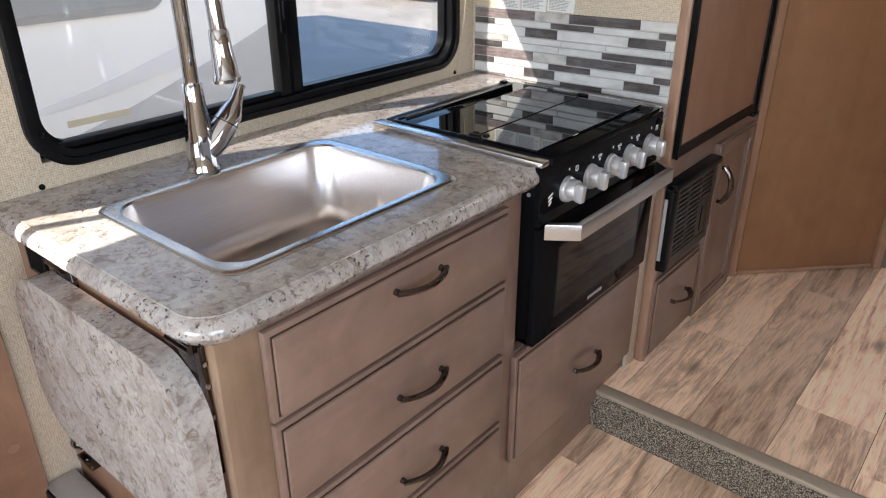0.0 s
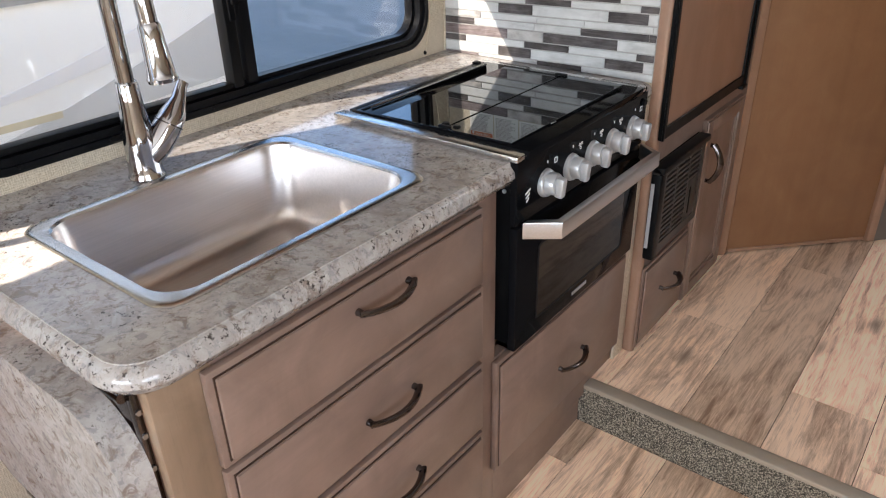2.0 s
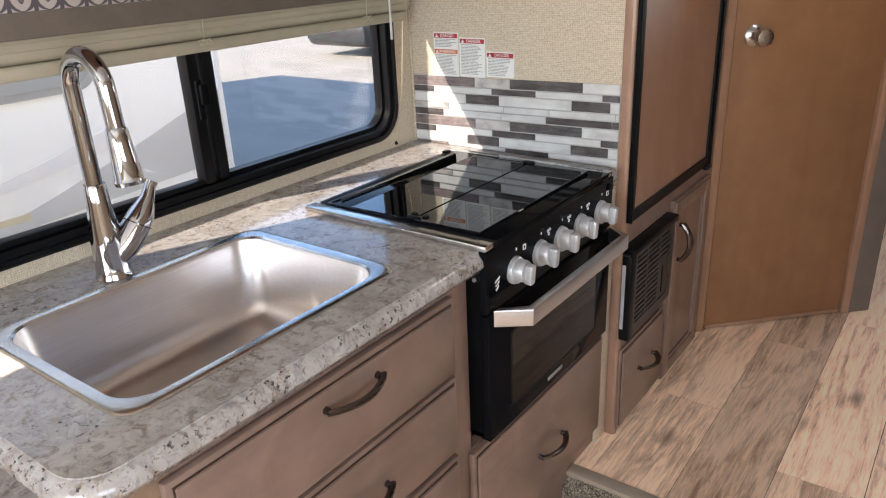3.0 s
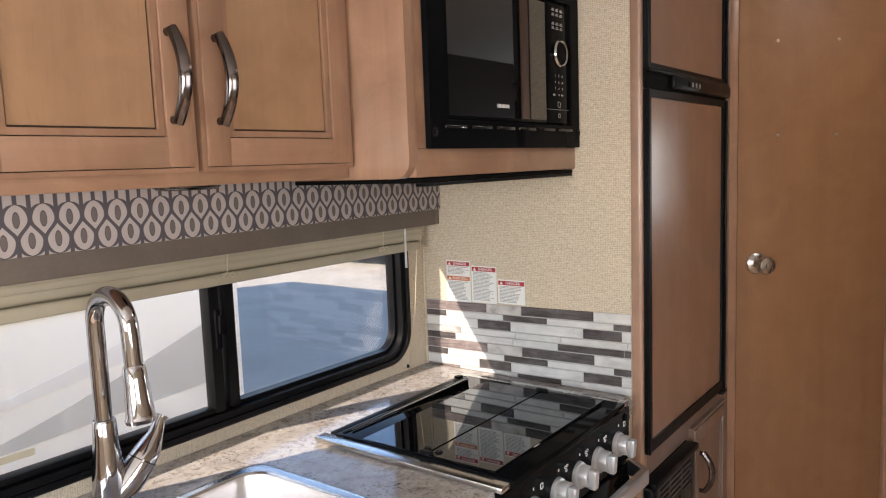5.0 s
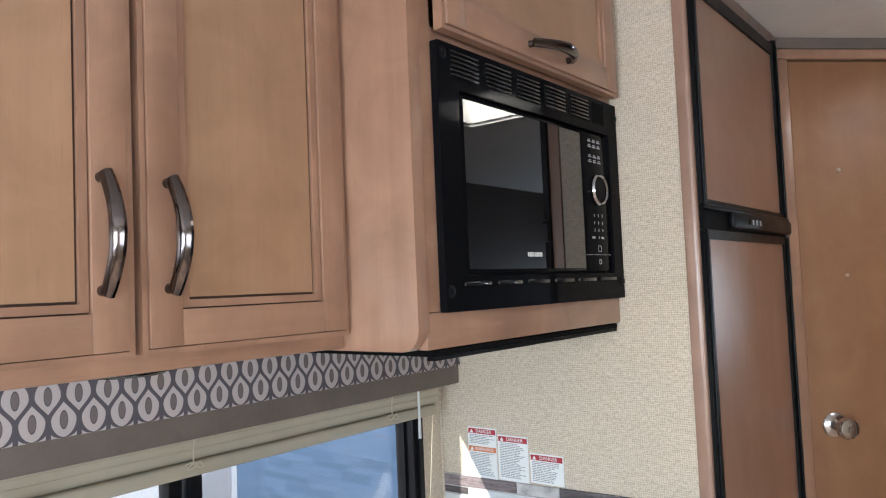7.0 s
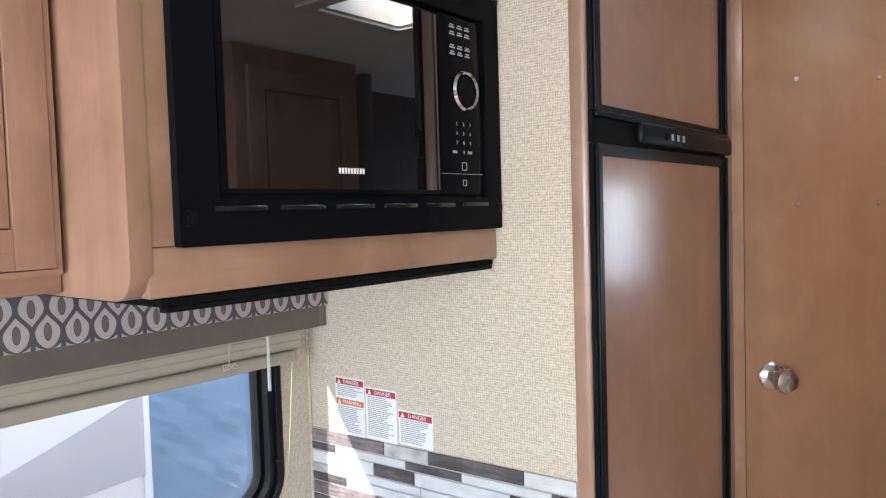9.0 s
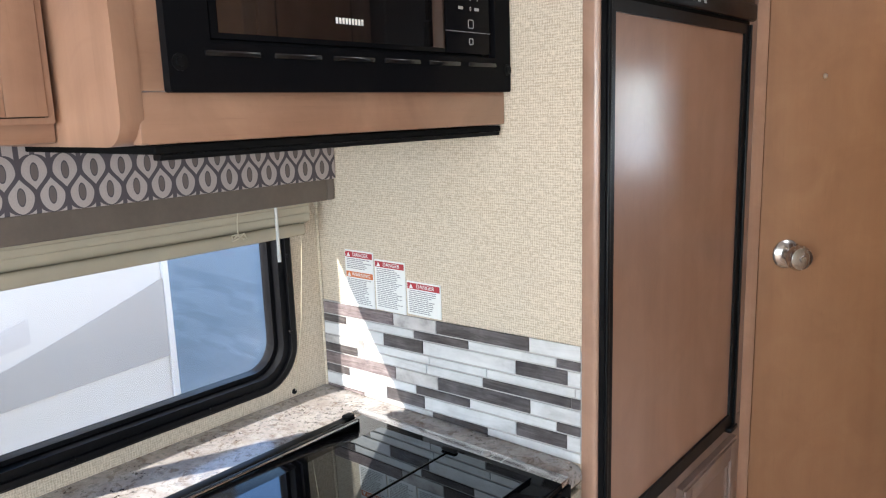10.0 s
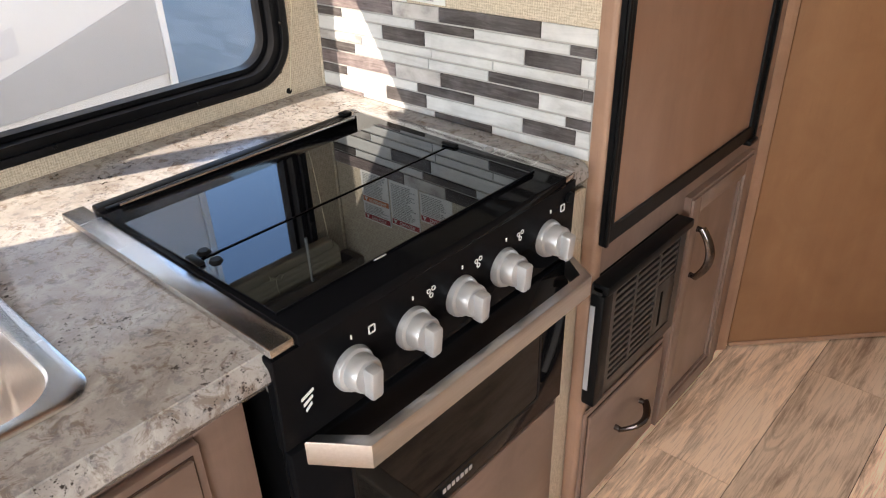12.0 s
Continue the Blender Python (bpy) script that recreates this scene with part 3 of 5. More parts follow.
ring(bm, rounded(VX0 + 0.001, VX1 - 0.001, VY0 + 0.001, VY1 - 0.001, 0.02), rounded(VX0 + 0.012, VX1 - 0.012, VY0 + 0.012, VY1 - 0.012, 0.015), "z", ZC - 0.001, ZC + 0.12)
part("shaft", bm, skin_white, vent, "", True)
part("dome", B(VX0 - 0.02, VX1 + 0.02, VY0 - 0.02, VY1 + 0.02, ZC + 0.125, ZC + 0.135, bevel=0.004), dome, vent, "translucent plastic dome", True, False)

# floors: a dark base, with the planks laid on it at the end of the file
structure("floor_lower", B(XW, XR, YF, STEP, -0.06, -0.003), black_matt, "oak-look vinyl plank floor of the lower aisle", "floor")
structure("floor_upper", B(XW, XR, STEP + 0.01, YR, -0.06, ZU - 0.003), black_matt, "oak-look vinyl plank floor above the step", "floor")
structure("step_riser", B(-0.594, XR, STEP, STEP + 0.0095, 0.0, ZU - 0.006), step_carpet, "step riser covered in speckled grey-brown carpet", "step")
bm = bmesh.new()
box(bm, -0.5825, XR, STEP - 0.004, STEP + 0.036, ZU - 0.010, ZU + 0.003, bevel=0.0035, seg=3)
structure("trim_step_nosing", bm, grey_trim, "grey-brown vinyl nosing along the step edge", "trim", True)
structure("trim_corner", B(XW, XW + 0.006, YB - 0.006, YB, 0.85, 1.40, bevel=0.002), linen, "narrow corner bead between the two walls", "trim")

# ---- outside ----
structure("ground", B(-60, 60, -60, 60, -0.95, -0.80), asphalt, "pale worn asphalt of a parking lot", "ground")
trailer = thing("travel_trailer", (-3.8, -1.5, -0.80), "white travel trailer with grey swoosh decals parked alongside", "trailer")
TX, TY = -2.6, 2.10
part("body", B(-5.0, TX, -5.6, TY, -0.35, 2.80, bevel=0.05, seg=3), trailer_white, trailer, "", True)
part("corner_trim", B(TX - 0.03, TX + 0.006, TY - 0.020, TY + 0.006, -0.33, 2.75, bevel=0.004), trailer_white, trailer, "white corner moulding")


def swoosh(y0, y1, f0, f1, mat):
    top, low = [], []
    for k in range(25):
        s = k / 24
        y = y0 + (y1 - y0) * s
        top.append((y, f0(s)))
        low.append((y, f1(s)))
    bm = bmesh.new()
    slab(bm, low + top[::-1], "x", TX + 0.001, TX + 0.004)
    part("decal", bm, mat, trailer, "grey swoosh decal")


swoosh(0.9, TY - 0.022, lambda s: 0.475 + 0.355 * s ** 1.25, lambda s: 0.465 + 0.06 * s, trailer_grey)
swoosh(-1.8, TY - 0.04, lambda s: 0.16 + 0.02 * s, lambda s: -0.10 + 0.05 * s, trailer_grey)
bm = bmesh.new()
slab(bm, rounded(0.55, 1.56, 0.925, 1.62, 0.09, 8), "x", TX - 0.01, TX + 0.012, 0.005, 2)
tw = part("window_frame", bm, trim_grey, trailer, "grey framed window with rounded corners", True)
bm = bmesh.new()
slab(bm, rounded(0.58, 1.53, 0.950, 1.59, 0.07, 8), "x", TX + 0.0121, TX + 0.016)
part("pane", bm, grey_glass, tw, "grey mirror-like pane")
for y in (-2.6, -1.7):
    wheel = part("wheel", rod(bmesh.new(), (TX - 0.28, y, -0.47), (TX - 0.04, y, -0.47), 0.33, n=28), rubber, trailer, "black tyre", True)
    part("rim", rod(bmesh.new(), (TX - 0.05, y, -0.47), (TX - 0.03, y, -0.47), 0.19, n=20), steel, wheel, "", True)
swoosh(0.5, 1.6, lambda s: 0.585 + 0.20 * s ** 1.7, lambda s: 0.58 + 0.12 * s ** 1.7, trailer_pale)
# hidden block added behind the trailer to cast shade on the asphalt
coach = thing("motorhome", (-9.5, -2.0, -0.80), "tall white vehicle block out of view, added to shade the lot", "motorhome")
part("body", B(-13.5, -6.3, -8.0, 3.9, -0.35, 3.1, bevel=0.08, seg=3), trailer_white, coach, "", True)
for y in (-5.5, 1.5):
    part("wheel", rod(bmesh.new(), (-6.6, y, -0.42), (-6.32, y, -0.42), 0.38, n=24), rubber, coach, "", True)
car = thing("parked_car", (-11.5, 14.0, -0.80), "dark car parked far off on the lot", "car")
bm = bmesh.new()
slab(bm, rounded(11.9, 16.1, -0.55, 0.0, 0.15), "x", -12.4, -10.7, 0.08)
slab(bm, [(12.8, -0.02), (15.6, -0.02), (14.9, 0.5), (13.4, 0.5)], "x", -12.3, -10.8, 0.08)
part("body", bm, car_paint, car, "", True)
for y in (12.8, 15.2):
    part("wheel", rod(bmesh.new(), (-10.9, y, -0.49), (-10.66, y, -0.49), 0.31, n=24), rubber, car, "", True)

# ---- kitchen window ----
win = structure("window_1", B(XW - 0.045, XW - 0.028, WY0 - 0.001, WY1 + 0.001, WZ0 - 0.001, WZ0 + 0.018), rubber, "black-framed sliding window with rounded corners", "window")
bm = bmesh.new()
OUT = rounded(0.422, 1.582, 0.892, 1.49, 0.085, 10)
MID = rounded(0.438, 1.566, 0.906, 1.468, 0.072, 10)
INN = rounded(0.452, 1.552, 0.920, 1.454, 0.060, 10)
px = lambda o, x: [(x, u, v) for u, v in o]
loft(bm, [px(OUT, XW + 0.0005), px(OUT, XW + 0.010), px(rounded(0.427, 1.577, 0.897, 1.485, 0.08, 10), XW + 0.014), px(MID, XW + 0.014), px(MID, XW + 0.006), px(INN, XW + 0.006), px(INN, XW - 0.040), px(MID, XW - 0.040), px(MID, XW + 0.0005)])
part("window_frame", bm, rubber, win, "black aluminium frame", True)
bm = bmesh.new()
ring(bm, rounded(0.453, 1.551, 0.921, 1.453, 0.059, 10), rounded(0.460, 1.544, 0.929, 1.446, 0.053, 10), "x", XW - 0.038, XW - 0.014)
part("gasket", bm, rubber, win, "", True)
part("mullion", B(XW - 0.036, XW - 0.004, 1.006, 1.032, 0.922, 1.45, bevel=0.003), rubber, win, "", True)
part("sash_stile", B(XW - 0.030, XW + 0.002, 0.966, 0.992, 0.922, 1.45, bevel=0.004), black_satin, win, "black sliding sash stile", True)
part("sash_track", B(XW - 0.030, XW - 0.002, 0.462, 0.966, 0.922, 0.934, bevel=0.003), black_satin, win, "", True)
bm = bmesh.new()
box(bm, XW + 0.002, XW + 0.010, 0.974, 0.988, 1.055, 1.135, bevel=0.003)
box(bm, XW + 0.008, XW + 0.018, 0.978, 0.996, 1.085, 1.125, bevel=0.004)
part("latch", bm, black_gloss, win, "black sash latch", True)
part("pane", B(XW - 0.024, XW - 0.020, 0.456, 0.968, 0.925, 1.45), pane_glass, win)
part("pane", B(XW - 0.032, XW - 0.028, 1.028, 1.548, 0.925, 1.45), pane_tint, win, "faintly tinted fixed pane")
for y, z in ((0.436, 1.06), (0.446, 0.96), (0.52, 0.904), (0.68, 0.904), (0.90, 0.904), (1.14, 0.904), (1.38, 0.904), (1.565, 1.0), (1.570, 1.15)):
    part("screw", rod(bmesh.new(), (XW + 0.013, y, z), (XW + 0.0165, y, z), 0.0045, 0.003, 10), black_satin, win, "", True)
part("sticker_strip", B(XW - 0.0195, XW - 0.019, 0.505, 0.625, 0.952, 0.964), cord, win, "yellowed strip of tape with tiny print")

win2 = structure("window_2", ring(bmesh.new(), rounded(-0.497, 0.150, 0.985, 1.435, 0.04, 6), rounded(-0.468, 0.122, 1.012, 1.408, 0.03, 6), "x", XW - 0.045, XW + 0.012), rubber, "small black-framed open window beside the kitchen", "window", True)
part("mullion", B(XW - 0.024, XW - 0.004, -0.064, -0.046, 1.013, 1.407, bevel=0.003), rubber, win2, "", True)

# unseen panel added to cut the low sun that would reach the drop leaf
structure("wall_seat_partition", B(XW + 0.0005, -0.97, -0.018, 0.0, 0.0, 1.040, bevel=0.004), wood_v, "low maple panel out of view, added to keep sun off the drop leaf", "wall", True)

# blind, bunched at the top of the window
blind = thing("mini_blind", (XW + 0.03, 1.0, 1.21), "beige vinyl mini blind pulled up under the valance", "blind")
SLX = XW + 0.029
for k in range(11):
    bm = bmesh.new()
    z = 1.2195 + 0.0128 * k
    arc = [(-0.0118 + 0.0236 * i / 6, 0.0055 * (1 - (2 * i / 6 - 1) ** 2)) for i in range(7)]
    tip = radians(56 + 4 * math.sin(k * 2.3))
    lines = []
    for y in (0.30, 0.95, 1.613):
        o = 0.0015 * math.sin(y * 3 + k)
        lines.append([(SLX + u * math.cos(tip) + v * math.sin(tip), y, z + o + u * math.sin(tip) - v * math.cos(tip)) for u, v in arc] +
                     [(SLX + u * math.cos(tip) + (v - 0.0012) * math.sin(tip), y, z + o + u * math.sin(tip) - (v - 0.0012) * math.cos(tip)) for u, v in reversed(arc)])
    loft(bm, lines, False, (True, True))
    part("slat", bm, blind_vinyl, blind, "", True)
part("bottom_rail", B(SLX - 0.013, SLX + 0.0125, 0.30, 1.598, 1.188, 1.211, bevel=0.005, seg=3), blind_vinyl, blind, "", True)
for y in (0.985, 1.445):
    bm = bmesh.new()
    tube(bm, [(SLX + 0.018, y + 0.002 * math.sin(k), 1.36 - 0.0125 * k) for k in range(13)], 0.0011, 6)
    part("ladder_cord", bm, cord, blind, "", True)
    bm = bmesh.new()
    tube(bm, [(SLX + 0.018 + 0.005 * math.sin(k * 1.1), y + 0.013 * math.cos(k * 0.9), 1.207 + 0.006 * math.sin(k * 1.7)) for k in range(12)], 0.0014, 6)
    part("cord_knot", bm, cord, blind, "", True)
part("tie_cord", tube(bmesh.new(), [(SLX + 0.002, 1.594, 1.190), (XW + 0.022, 1.586, 1.02), (XW + 0.004, 1.574, 0.874)], 0.0009, 6), cord, blind, "", True)
part("wand", rod(bmesh.new(), (SLX + 0.024, 1.522, 1.27), (SLX + 0.024, 1.522, 1.150), 0.0026, 0.0034, 8), clear_plastic, blind, "clear plastic tilt wand", True)

# valance
val = thing("valance", (-1.118, 1.0, 1.25), "valance in slate and cream onion-print cloth on a taupe board", "valance")
bm = bmesh.new()
box(bm, XW + 0.001, -1.112, 1.640, YB - 0.001, 1.250, 1.40, bevel=0.004)
box(bm, -1.126, -1.112, 0.25, 1.640, 1.250, 1.40, bevel=0.003)
part("board", bm, taupe, val, "taupe vinyl covered board", True)
bm = bmesh.new()
box(bm, -1.1115, -1.106, 0.25, YB - 0.002, 1.2905, 1.40, bevel=0.0025)
part("cloth", bm, valance_cloth, val, "cloth with cream and slate onion shapes", True)

# small fittings on the window wall
for y, z in ((1.573, 0.872), (0.430, 0.868)):
    s = thing("wall_screw", (XW, y, z), "small dark screw head on the linen wall", "screw")
    part("washer", rod(bmesh.new(), (XW - 0.002, y, z), (XW + 0.003, y, z), 0.006, 0.005, 12), black_satin, s, "", True)

# ---- base cabinet with drawers ----
XF = -0.582          # face frame of the base cabinet
base = thing("base_cabinet", (-0.88, 0.95, 0.0), "maple base cabinet with drawers under the worktop, cool light put into its front colour", "cabinet")
part("end_panel", B(XW + 0.002, XF - 0.02, 0.368, 0.386, 0.0, 0.818), wood_v, base, "warm maple end panel")
part("divider", B(XW + 0.002, XF - 0.02, 1.026, 1.040, 0.0, 0.822), wood_v, base)
part("drawer_box", B(XW + 0.002, XF - 0.06, 1.0405, 1.640, 0.0, 0.455), wood_v, base)
for a, b, grain in ((0.366, 0.448, wood_end), (0.990, 1.046, wood_cool_v)):
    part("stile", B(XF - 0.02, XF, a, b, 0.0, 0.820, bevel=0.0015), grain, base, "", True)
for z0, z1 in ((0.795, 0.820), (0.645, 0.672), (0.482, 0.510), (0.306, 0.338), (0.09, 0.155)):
    part("rail", B(XF - 0.0195, XF - 0.0005, 0.4485, 0.9895, z0, z1), wood_cool, base)
part("rail", B(XF - 0.0195, XF - 0.0005, 1.046, 1.610, 0.09, 0.176), wood_cool, base)
part("stile", B(XF - 0.02, XF - 0.0006, 1.0465, 1.085, 0.0, 0.458), wood_cool_v, base)
part("toe_kick", B(XF - 0.028, XF - 0.0125, 0.4485, 1.600, 0.0, 0.10), wood_cool, base, "recessed toe kick")
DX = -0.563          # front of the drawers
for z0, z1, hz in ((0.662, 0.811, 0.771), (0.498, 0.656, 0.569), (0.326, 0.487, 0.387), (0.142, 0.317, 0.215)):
    d = slab_front("drawer", base, DX, 0.431, 0.989, z0, z1, wood_cool)
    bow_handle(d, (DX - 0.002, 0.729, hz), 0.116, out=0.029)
d = slab_front("drawer", base, DX, 1.034, 1.607, 0.168, 0.454, wood_cool, label="deep drawer under the oven")
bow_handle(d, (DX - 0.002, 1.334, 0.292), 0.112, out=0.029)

# ---- worktop ----
ZT = 0.862
top = thing("worktop", (-0.88, 0.98, ZT - 0.04), "granite-look laminate worktop with rounded front edge", "worktop")
XE = -0.560


def edge_strip(bm, path, r=0.019):
    """The rolled edge of the worktop along a path of (x, y, outward x, outward y)."""
    prof = [(-0.012, 0.0), (-0.004, -0.001), (r * 0.55 - 0.004, -0.004), (r - 0.004, -0.014), (r - 0.003, -0.024), (r * 0.6 - 0.004, -0.036), (-0.004, -0.0405), (-0.012, -0.0405)]
    rings = [[(x + ox * o, y + oy * o, ZT + h) for o, h in prof] for x, y, ox, oy in path]
    loft(bm, rings, False, (True, True))


SX0, SX1, SY0, SY1 = -1.020, -0.642, 0.438, 0.945      # sink rim
CX0, CY0, CY1 = -0.994, 1.076, 1.596                   # cut-out of the cooker
yl, xe = 0.347, XE - 0.015
bm = bmesh.new()
zt0 = ZT - 0.040
for a in ((XW + 0.001, SX0 + 0.02, yl, CY1 + 0.075), (SX0 + 0.02, SX1 - 0.02, yl, SY0 + 0.02), (SX0 + 0.02, SX1 - 0.02, SY1 - 0.02, CY0),
          (SX1 - 0.02, xe, yl + 0.05, CY0), (SX1 - 0.02, xe - 0.05, yl, yl + 0.05), (SX0 + 0.02, CX0, CY0, CY1 + 0.075)):
    box(bm, *a, zt0, ZT)
box(bm, CX0, xe - 0.016, CY1, YB - 0.001, zt0, ZT)
slab(bm, [(xe - 0.05 + 0.05 * math.cos(radians(a)), yl + 0.05 + 0.05 * math.sin(radians(a))) for a in range(-90, 1, 10)] + [(xe - 0.05, yl + 0.05)], "z", zt0, ZT)
bmesh.ops.remove_doubles(bm, verts=bm.verts, dist=0.0001)
part("slab", bm, stone_top, top)
bm = bmesh.new()
path = [(XW + 0.002 + (xe - 0.05 - XW - 0.002) * k / 4, yl, 0, -1) for k in range(5)]
path += [(xe - 0.05 + 0.05 * math.cos(radians(a)), yl + 0.05 + 0.05 * math.sin(radians(a)), math.cos(radians(a)), math.sin(radians(a))) for a in range(-80, 0, 10)]
path += [(xe, yl + 0.05 + (CY0 - yl - 0.05) * k / 4, 1, 0) for k in range(5)]
edge_strip(bm, path)
part("rolled_edge", bm, stone_edge, top, "", True)
bm = bmesh.new()
edge_strip(bm, [(xe - 0.012, CY1 + 0.002, 1, 0), (xe - 0.012, YB - 0.001, 1, 0)])
part("rolled_edge", bm, stone_edge, top, "", True)

# drop leaf hinged on the end of the worktop
leaf = thing("drop_leaf", (-0.80, 0.31, 0.53), "granite-look drop leaf hanging folded from the worktop end", "drop leaf")
bm = bmesh.new()
slab(bm, rounded(-1.098, -0.598, 0.466, 0.784, 0.095, 12), "y", 0.318, 0.358, 0.0175, 5)
part("board", bm, stone_top, leaf, "", True)
for x in (-0.985, -0.640):
    h = part("hinge", B(x - 0.022, x + 0.022, 0.3585, 0.3675, 0.765, 0.817, bevel=0.003), bronze, leaf, "dark folding hinge bracket", True)
    part("hinge_pin", rod(bmesh.new(), (x - 0.026, 0.354, 0.808), (x + 0.026, 0.354, 0.808), 0.0075, n=12), bronze, h, "", True)
    part("hinge_arm", B(x + 0.022, x + 0.034, 0.3582, 0.3678, 0.60, 0.812, bevel=0.002), bronze, h, "", True)
    for z in (0.785, 0.75, 0.70):
        part("rivet", rod(bmesh.new(), (x + 0.034, 0.363, z), (x + 0.0365, 0.363, z), 0.004, n=8), chrome, h, "", True)

outlet = thing("socket_plate", (-1.09, 0.366, 0.79), "small black socket plate on the cabinet end", "socket")
part("plate", B(-1.125, -1.055, 0.3615, 0.3678, 0.750, 0.812, bevel=0.002), black_satin, outlet, "", True)
part("recess", B(-1.115, -1.065, 0.3605, 0.3620, 0.758, 0.804), dark_void, outlet)
plug = thing("control_box", (-1.10, 0.31, 0.25), "black control box with a grey cover on the side wall", "control box")
part("housing", B(XW + 0.001, -1.04, 0.290, 0.360, 0.18, 0.280, bevel=0.006), black_satin, plug, "", True)
part("cover", B(XW + 0.004, -1.045, 0.295, 0.355, 0.280, 0.286, bevel=0.002), silver, plug, "grey satin cover", True)
for k in range(3):
    part("button", B(-1.04, -1.037, 0.300 + 0.018 * k, 0.312 + 0.018 * k, 0.22, 0.255, bevel=0.001), grey_print, plug)
hook = thing("chrome_catch", (-1.11, 0.36, 0.37), "polished chrome catch beneath the drop leaf", "catch")
lathe(bmesh_c := bmesh.new(), [(0.004, 0), (0.016, 0.004), (0.018, 0.012), (0.012, 0.022), (0.003, 0.026)], between((-1.110, 0.3675, 0.385), (-1.110, 0.31, 0.391))[0], 18)
part("button", bmesh_c, chrome, hook, "", True)
part("bracket", B(-1.105, -1.05, 0.345, 0.3677, 0.352, 0.364, bevel=0.002), bronze, hook, "", True)
post = structure("trim_wall_batten", B(XW + 0.0005, XW + 0.014, 0.205, 0.300, 0.0, 1.14, bevel=0.002), wood_v, "plain maple batten on the side wall", "trim")
part("screw_cap", rod(bmesh.new(), (XW + 0.013, 0.262, 0.405), (XW + 0.0155, 0.262, 0.405), 0.010, n=18), wood_h, post, "round wood-tone screw cap", True)

# ---- sink ----
sink = thing("sink", (-0.83, 0.69, 0.68), "single-bowl stainless steel drop-in sink", "sink")


def oval(x0, x1, y0, y1, r, z):
    return [(u, v, z) for u, v in rounded(x0, x1, y0, y1, r, 8)]


zr = ZT + 0.001
bm = bmesh.new()
loft(bm, [oval(SX0, SX1, SY0, SY1, 0.036, zr), oval(SX0 + 0.003, SX1 - 0.003, SY0 + 0.003, SY1 - 0.003, 0.034, zr + 0.0022),
          oval(SX0 + 0.010, SX1 - 0.010, SY0 + 0.010, SY1 - 0.010, 0.032, zr + 0.0026), oval(-1.000, -0.662, 0.458, 0.924, 0.052, zr + 0.0018),
          oval(-0.997, -0.665, 0.461, 0.921, 0.050, zr - 0.002)], False)
part("rim", bm, steel, sink, "brushed steel rim", True)
bm = bmesh.new()
rows = [oval(-0.997, -0.665, 0.461, 0.921, 0.050, zr - 0.002), oval(-0.994, -0.668, 0.464, 0.918, 0.050, zr - 0.012), oval(-0.984, -0.678, 0.474, 0.908, 0.054, 0.745)]
for a in (15, 35, 55, 75, 90):
    c, s = 1 - math.cos(radians(a)), math.sin(radians(a))
    d = 0.034 * c
    rows.append(oval(-0.982 + d, -0.680 - d, 0.476 + d, 0.906 - d, max(0.01, 0.052 - d * 0.6), 0.742 - 0.034 * s))
rows.append(oval(-0.86, -0.80, 0.66, 0.72, 0.029, 0.704))
loft(bm, rows, False, (False, True))
part("bowl", bm, steel_bowl, sink, "satin steel bowl with rounded corners", True)
bm = bmesh.new()
lathe(bm, [(0.040, 0), (0.042, 0.003), (0.036, 0.004), (0.030, 0.001), (0.004, 0.0005)], Matrix.Translation((-0.83, 0.69, 0.7045)), 28)
part("drain", bm, chrome, sink, "", True)

# ---- faucet ----
fx, fy = -1.046, 0.672
tap = thing("faucet", (fx, fy, ZT), "polished chrome pull-down kitchen faucet with a side lever", "faucet")
bm = bmesh.new()
lathe(bm, [(0.029, 0), (0.031, 0.003), (0.028, 0.012), (0.0265, 0.05), (0.024, 0.085), (0.0195, 0.125), (0.0180, 0.160), (0.0165, 0.163)], Matrix.Translation((fx, fy, ZT + 0.0005)), 32)
part("body", bm, chrome, tap, "", True)
bm = bmesh.new()
R, zc = 0.050, 1.180
pts = [(fx, fy, ZT + 0.15 + (zc - ZT - 0.15) * k / 6) for k in range(7)]
pts += [(fx + R - R * math.cos(radians(a)), fy, zc + R * math.sin(radians(a))) for a in range(10, 181, 10)]
pts += [(fx + 2 * R + 0.002, fy, zc - 0.03), (fx + 2 * R + 0.004, fy, zc - 0.06)]
tube(bm, pts, 0.0135, 20)
part("spout", bm, chrome, tap, "tall gooseneck spout", True)
bm = bmesh.new()
m, ln = between((fx + 2 * R + 0.003, fy, zc - 0.052), (fx + 2 * R + 0.012, fy, zc - 0.138))
lathe(bm, [(0.0145, 0), (0.0165, 0.004), (0.0175, 0.03), (0.021, 0.075), (0.0235, ln - 0.006), (0.0215, ln), (0.010, ln)], m, 28)
part("spray_head", bm, chrome, tap, "", True)
bm = bmesh.new()
tube(bm, [(fx + 0.002, fy + 0.002, 0.892), (fx + 0.010, fy + 0.026, 0.914), (fx + 0.014, fy + 0.046, 0.938), (fx + 0.015, fy + 0.062, 0.958), (fx + 0.014, fy + 0.078, 0.980), (fx + 0.012, fy + 0.088, 0.998), (fx + 0.012, fy + 0.094, 1.006)],
     [0.0235, 0.0240, 0.0240, 0.0215, 0.0125, 0.0098, 0.0104], 20, 1.0)
lever = part("lever", bm, chrome, tap, "flared side lever", True)
part("lever_seam", rod(bmesh.new(), (fx + 0.0143, fy + 0.0500, 0.9430), (fx + 0.0144, fy + 0.0512, 0.9446), 0.0246, n=28), bronze, lever, "thin dark joint line", True)

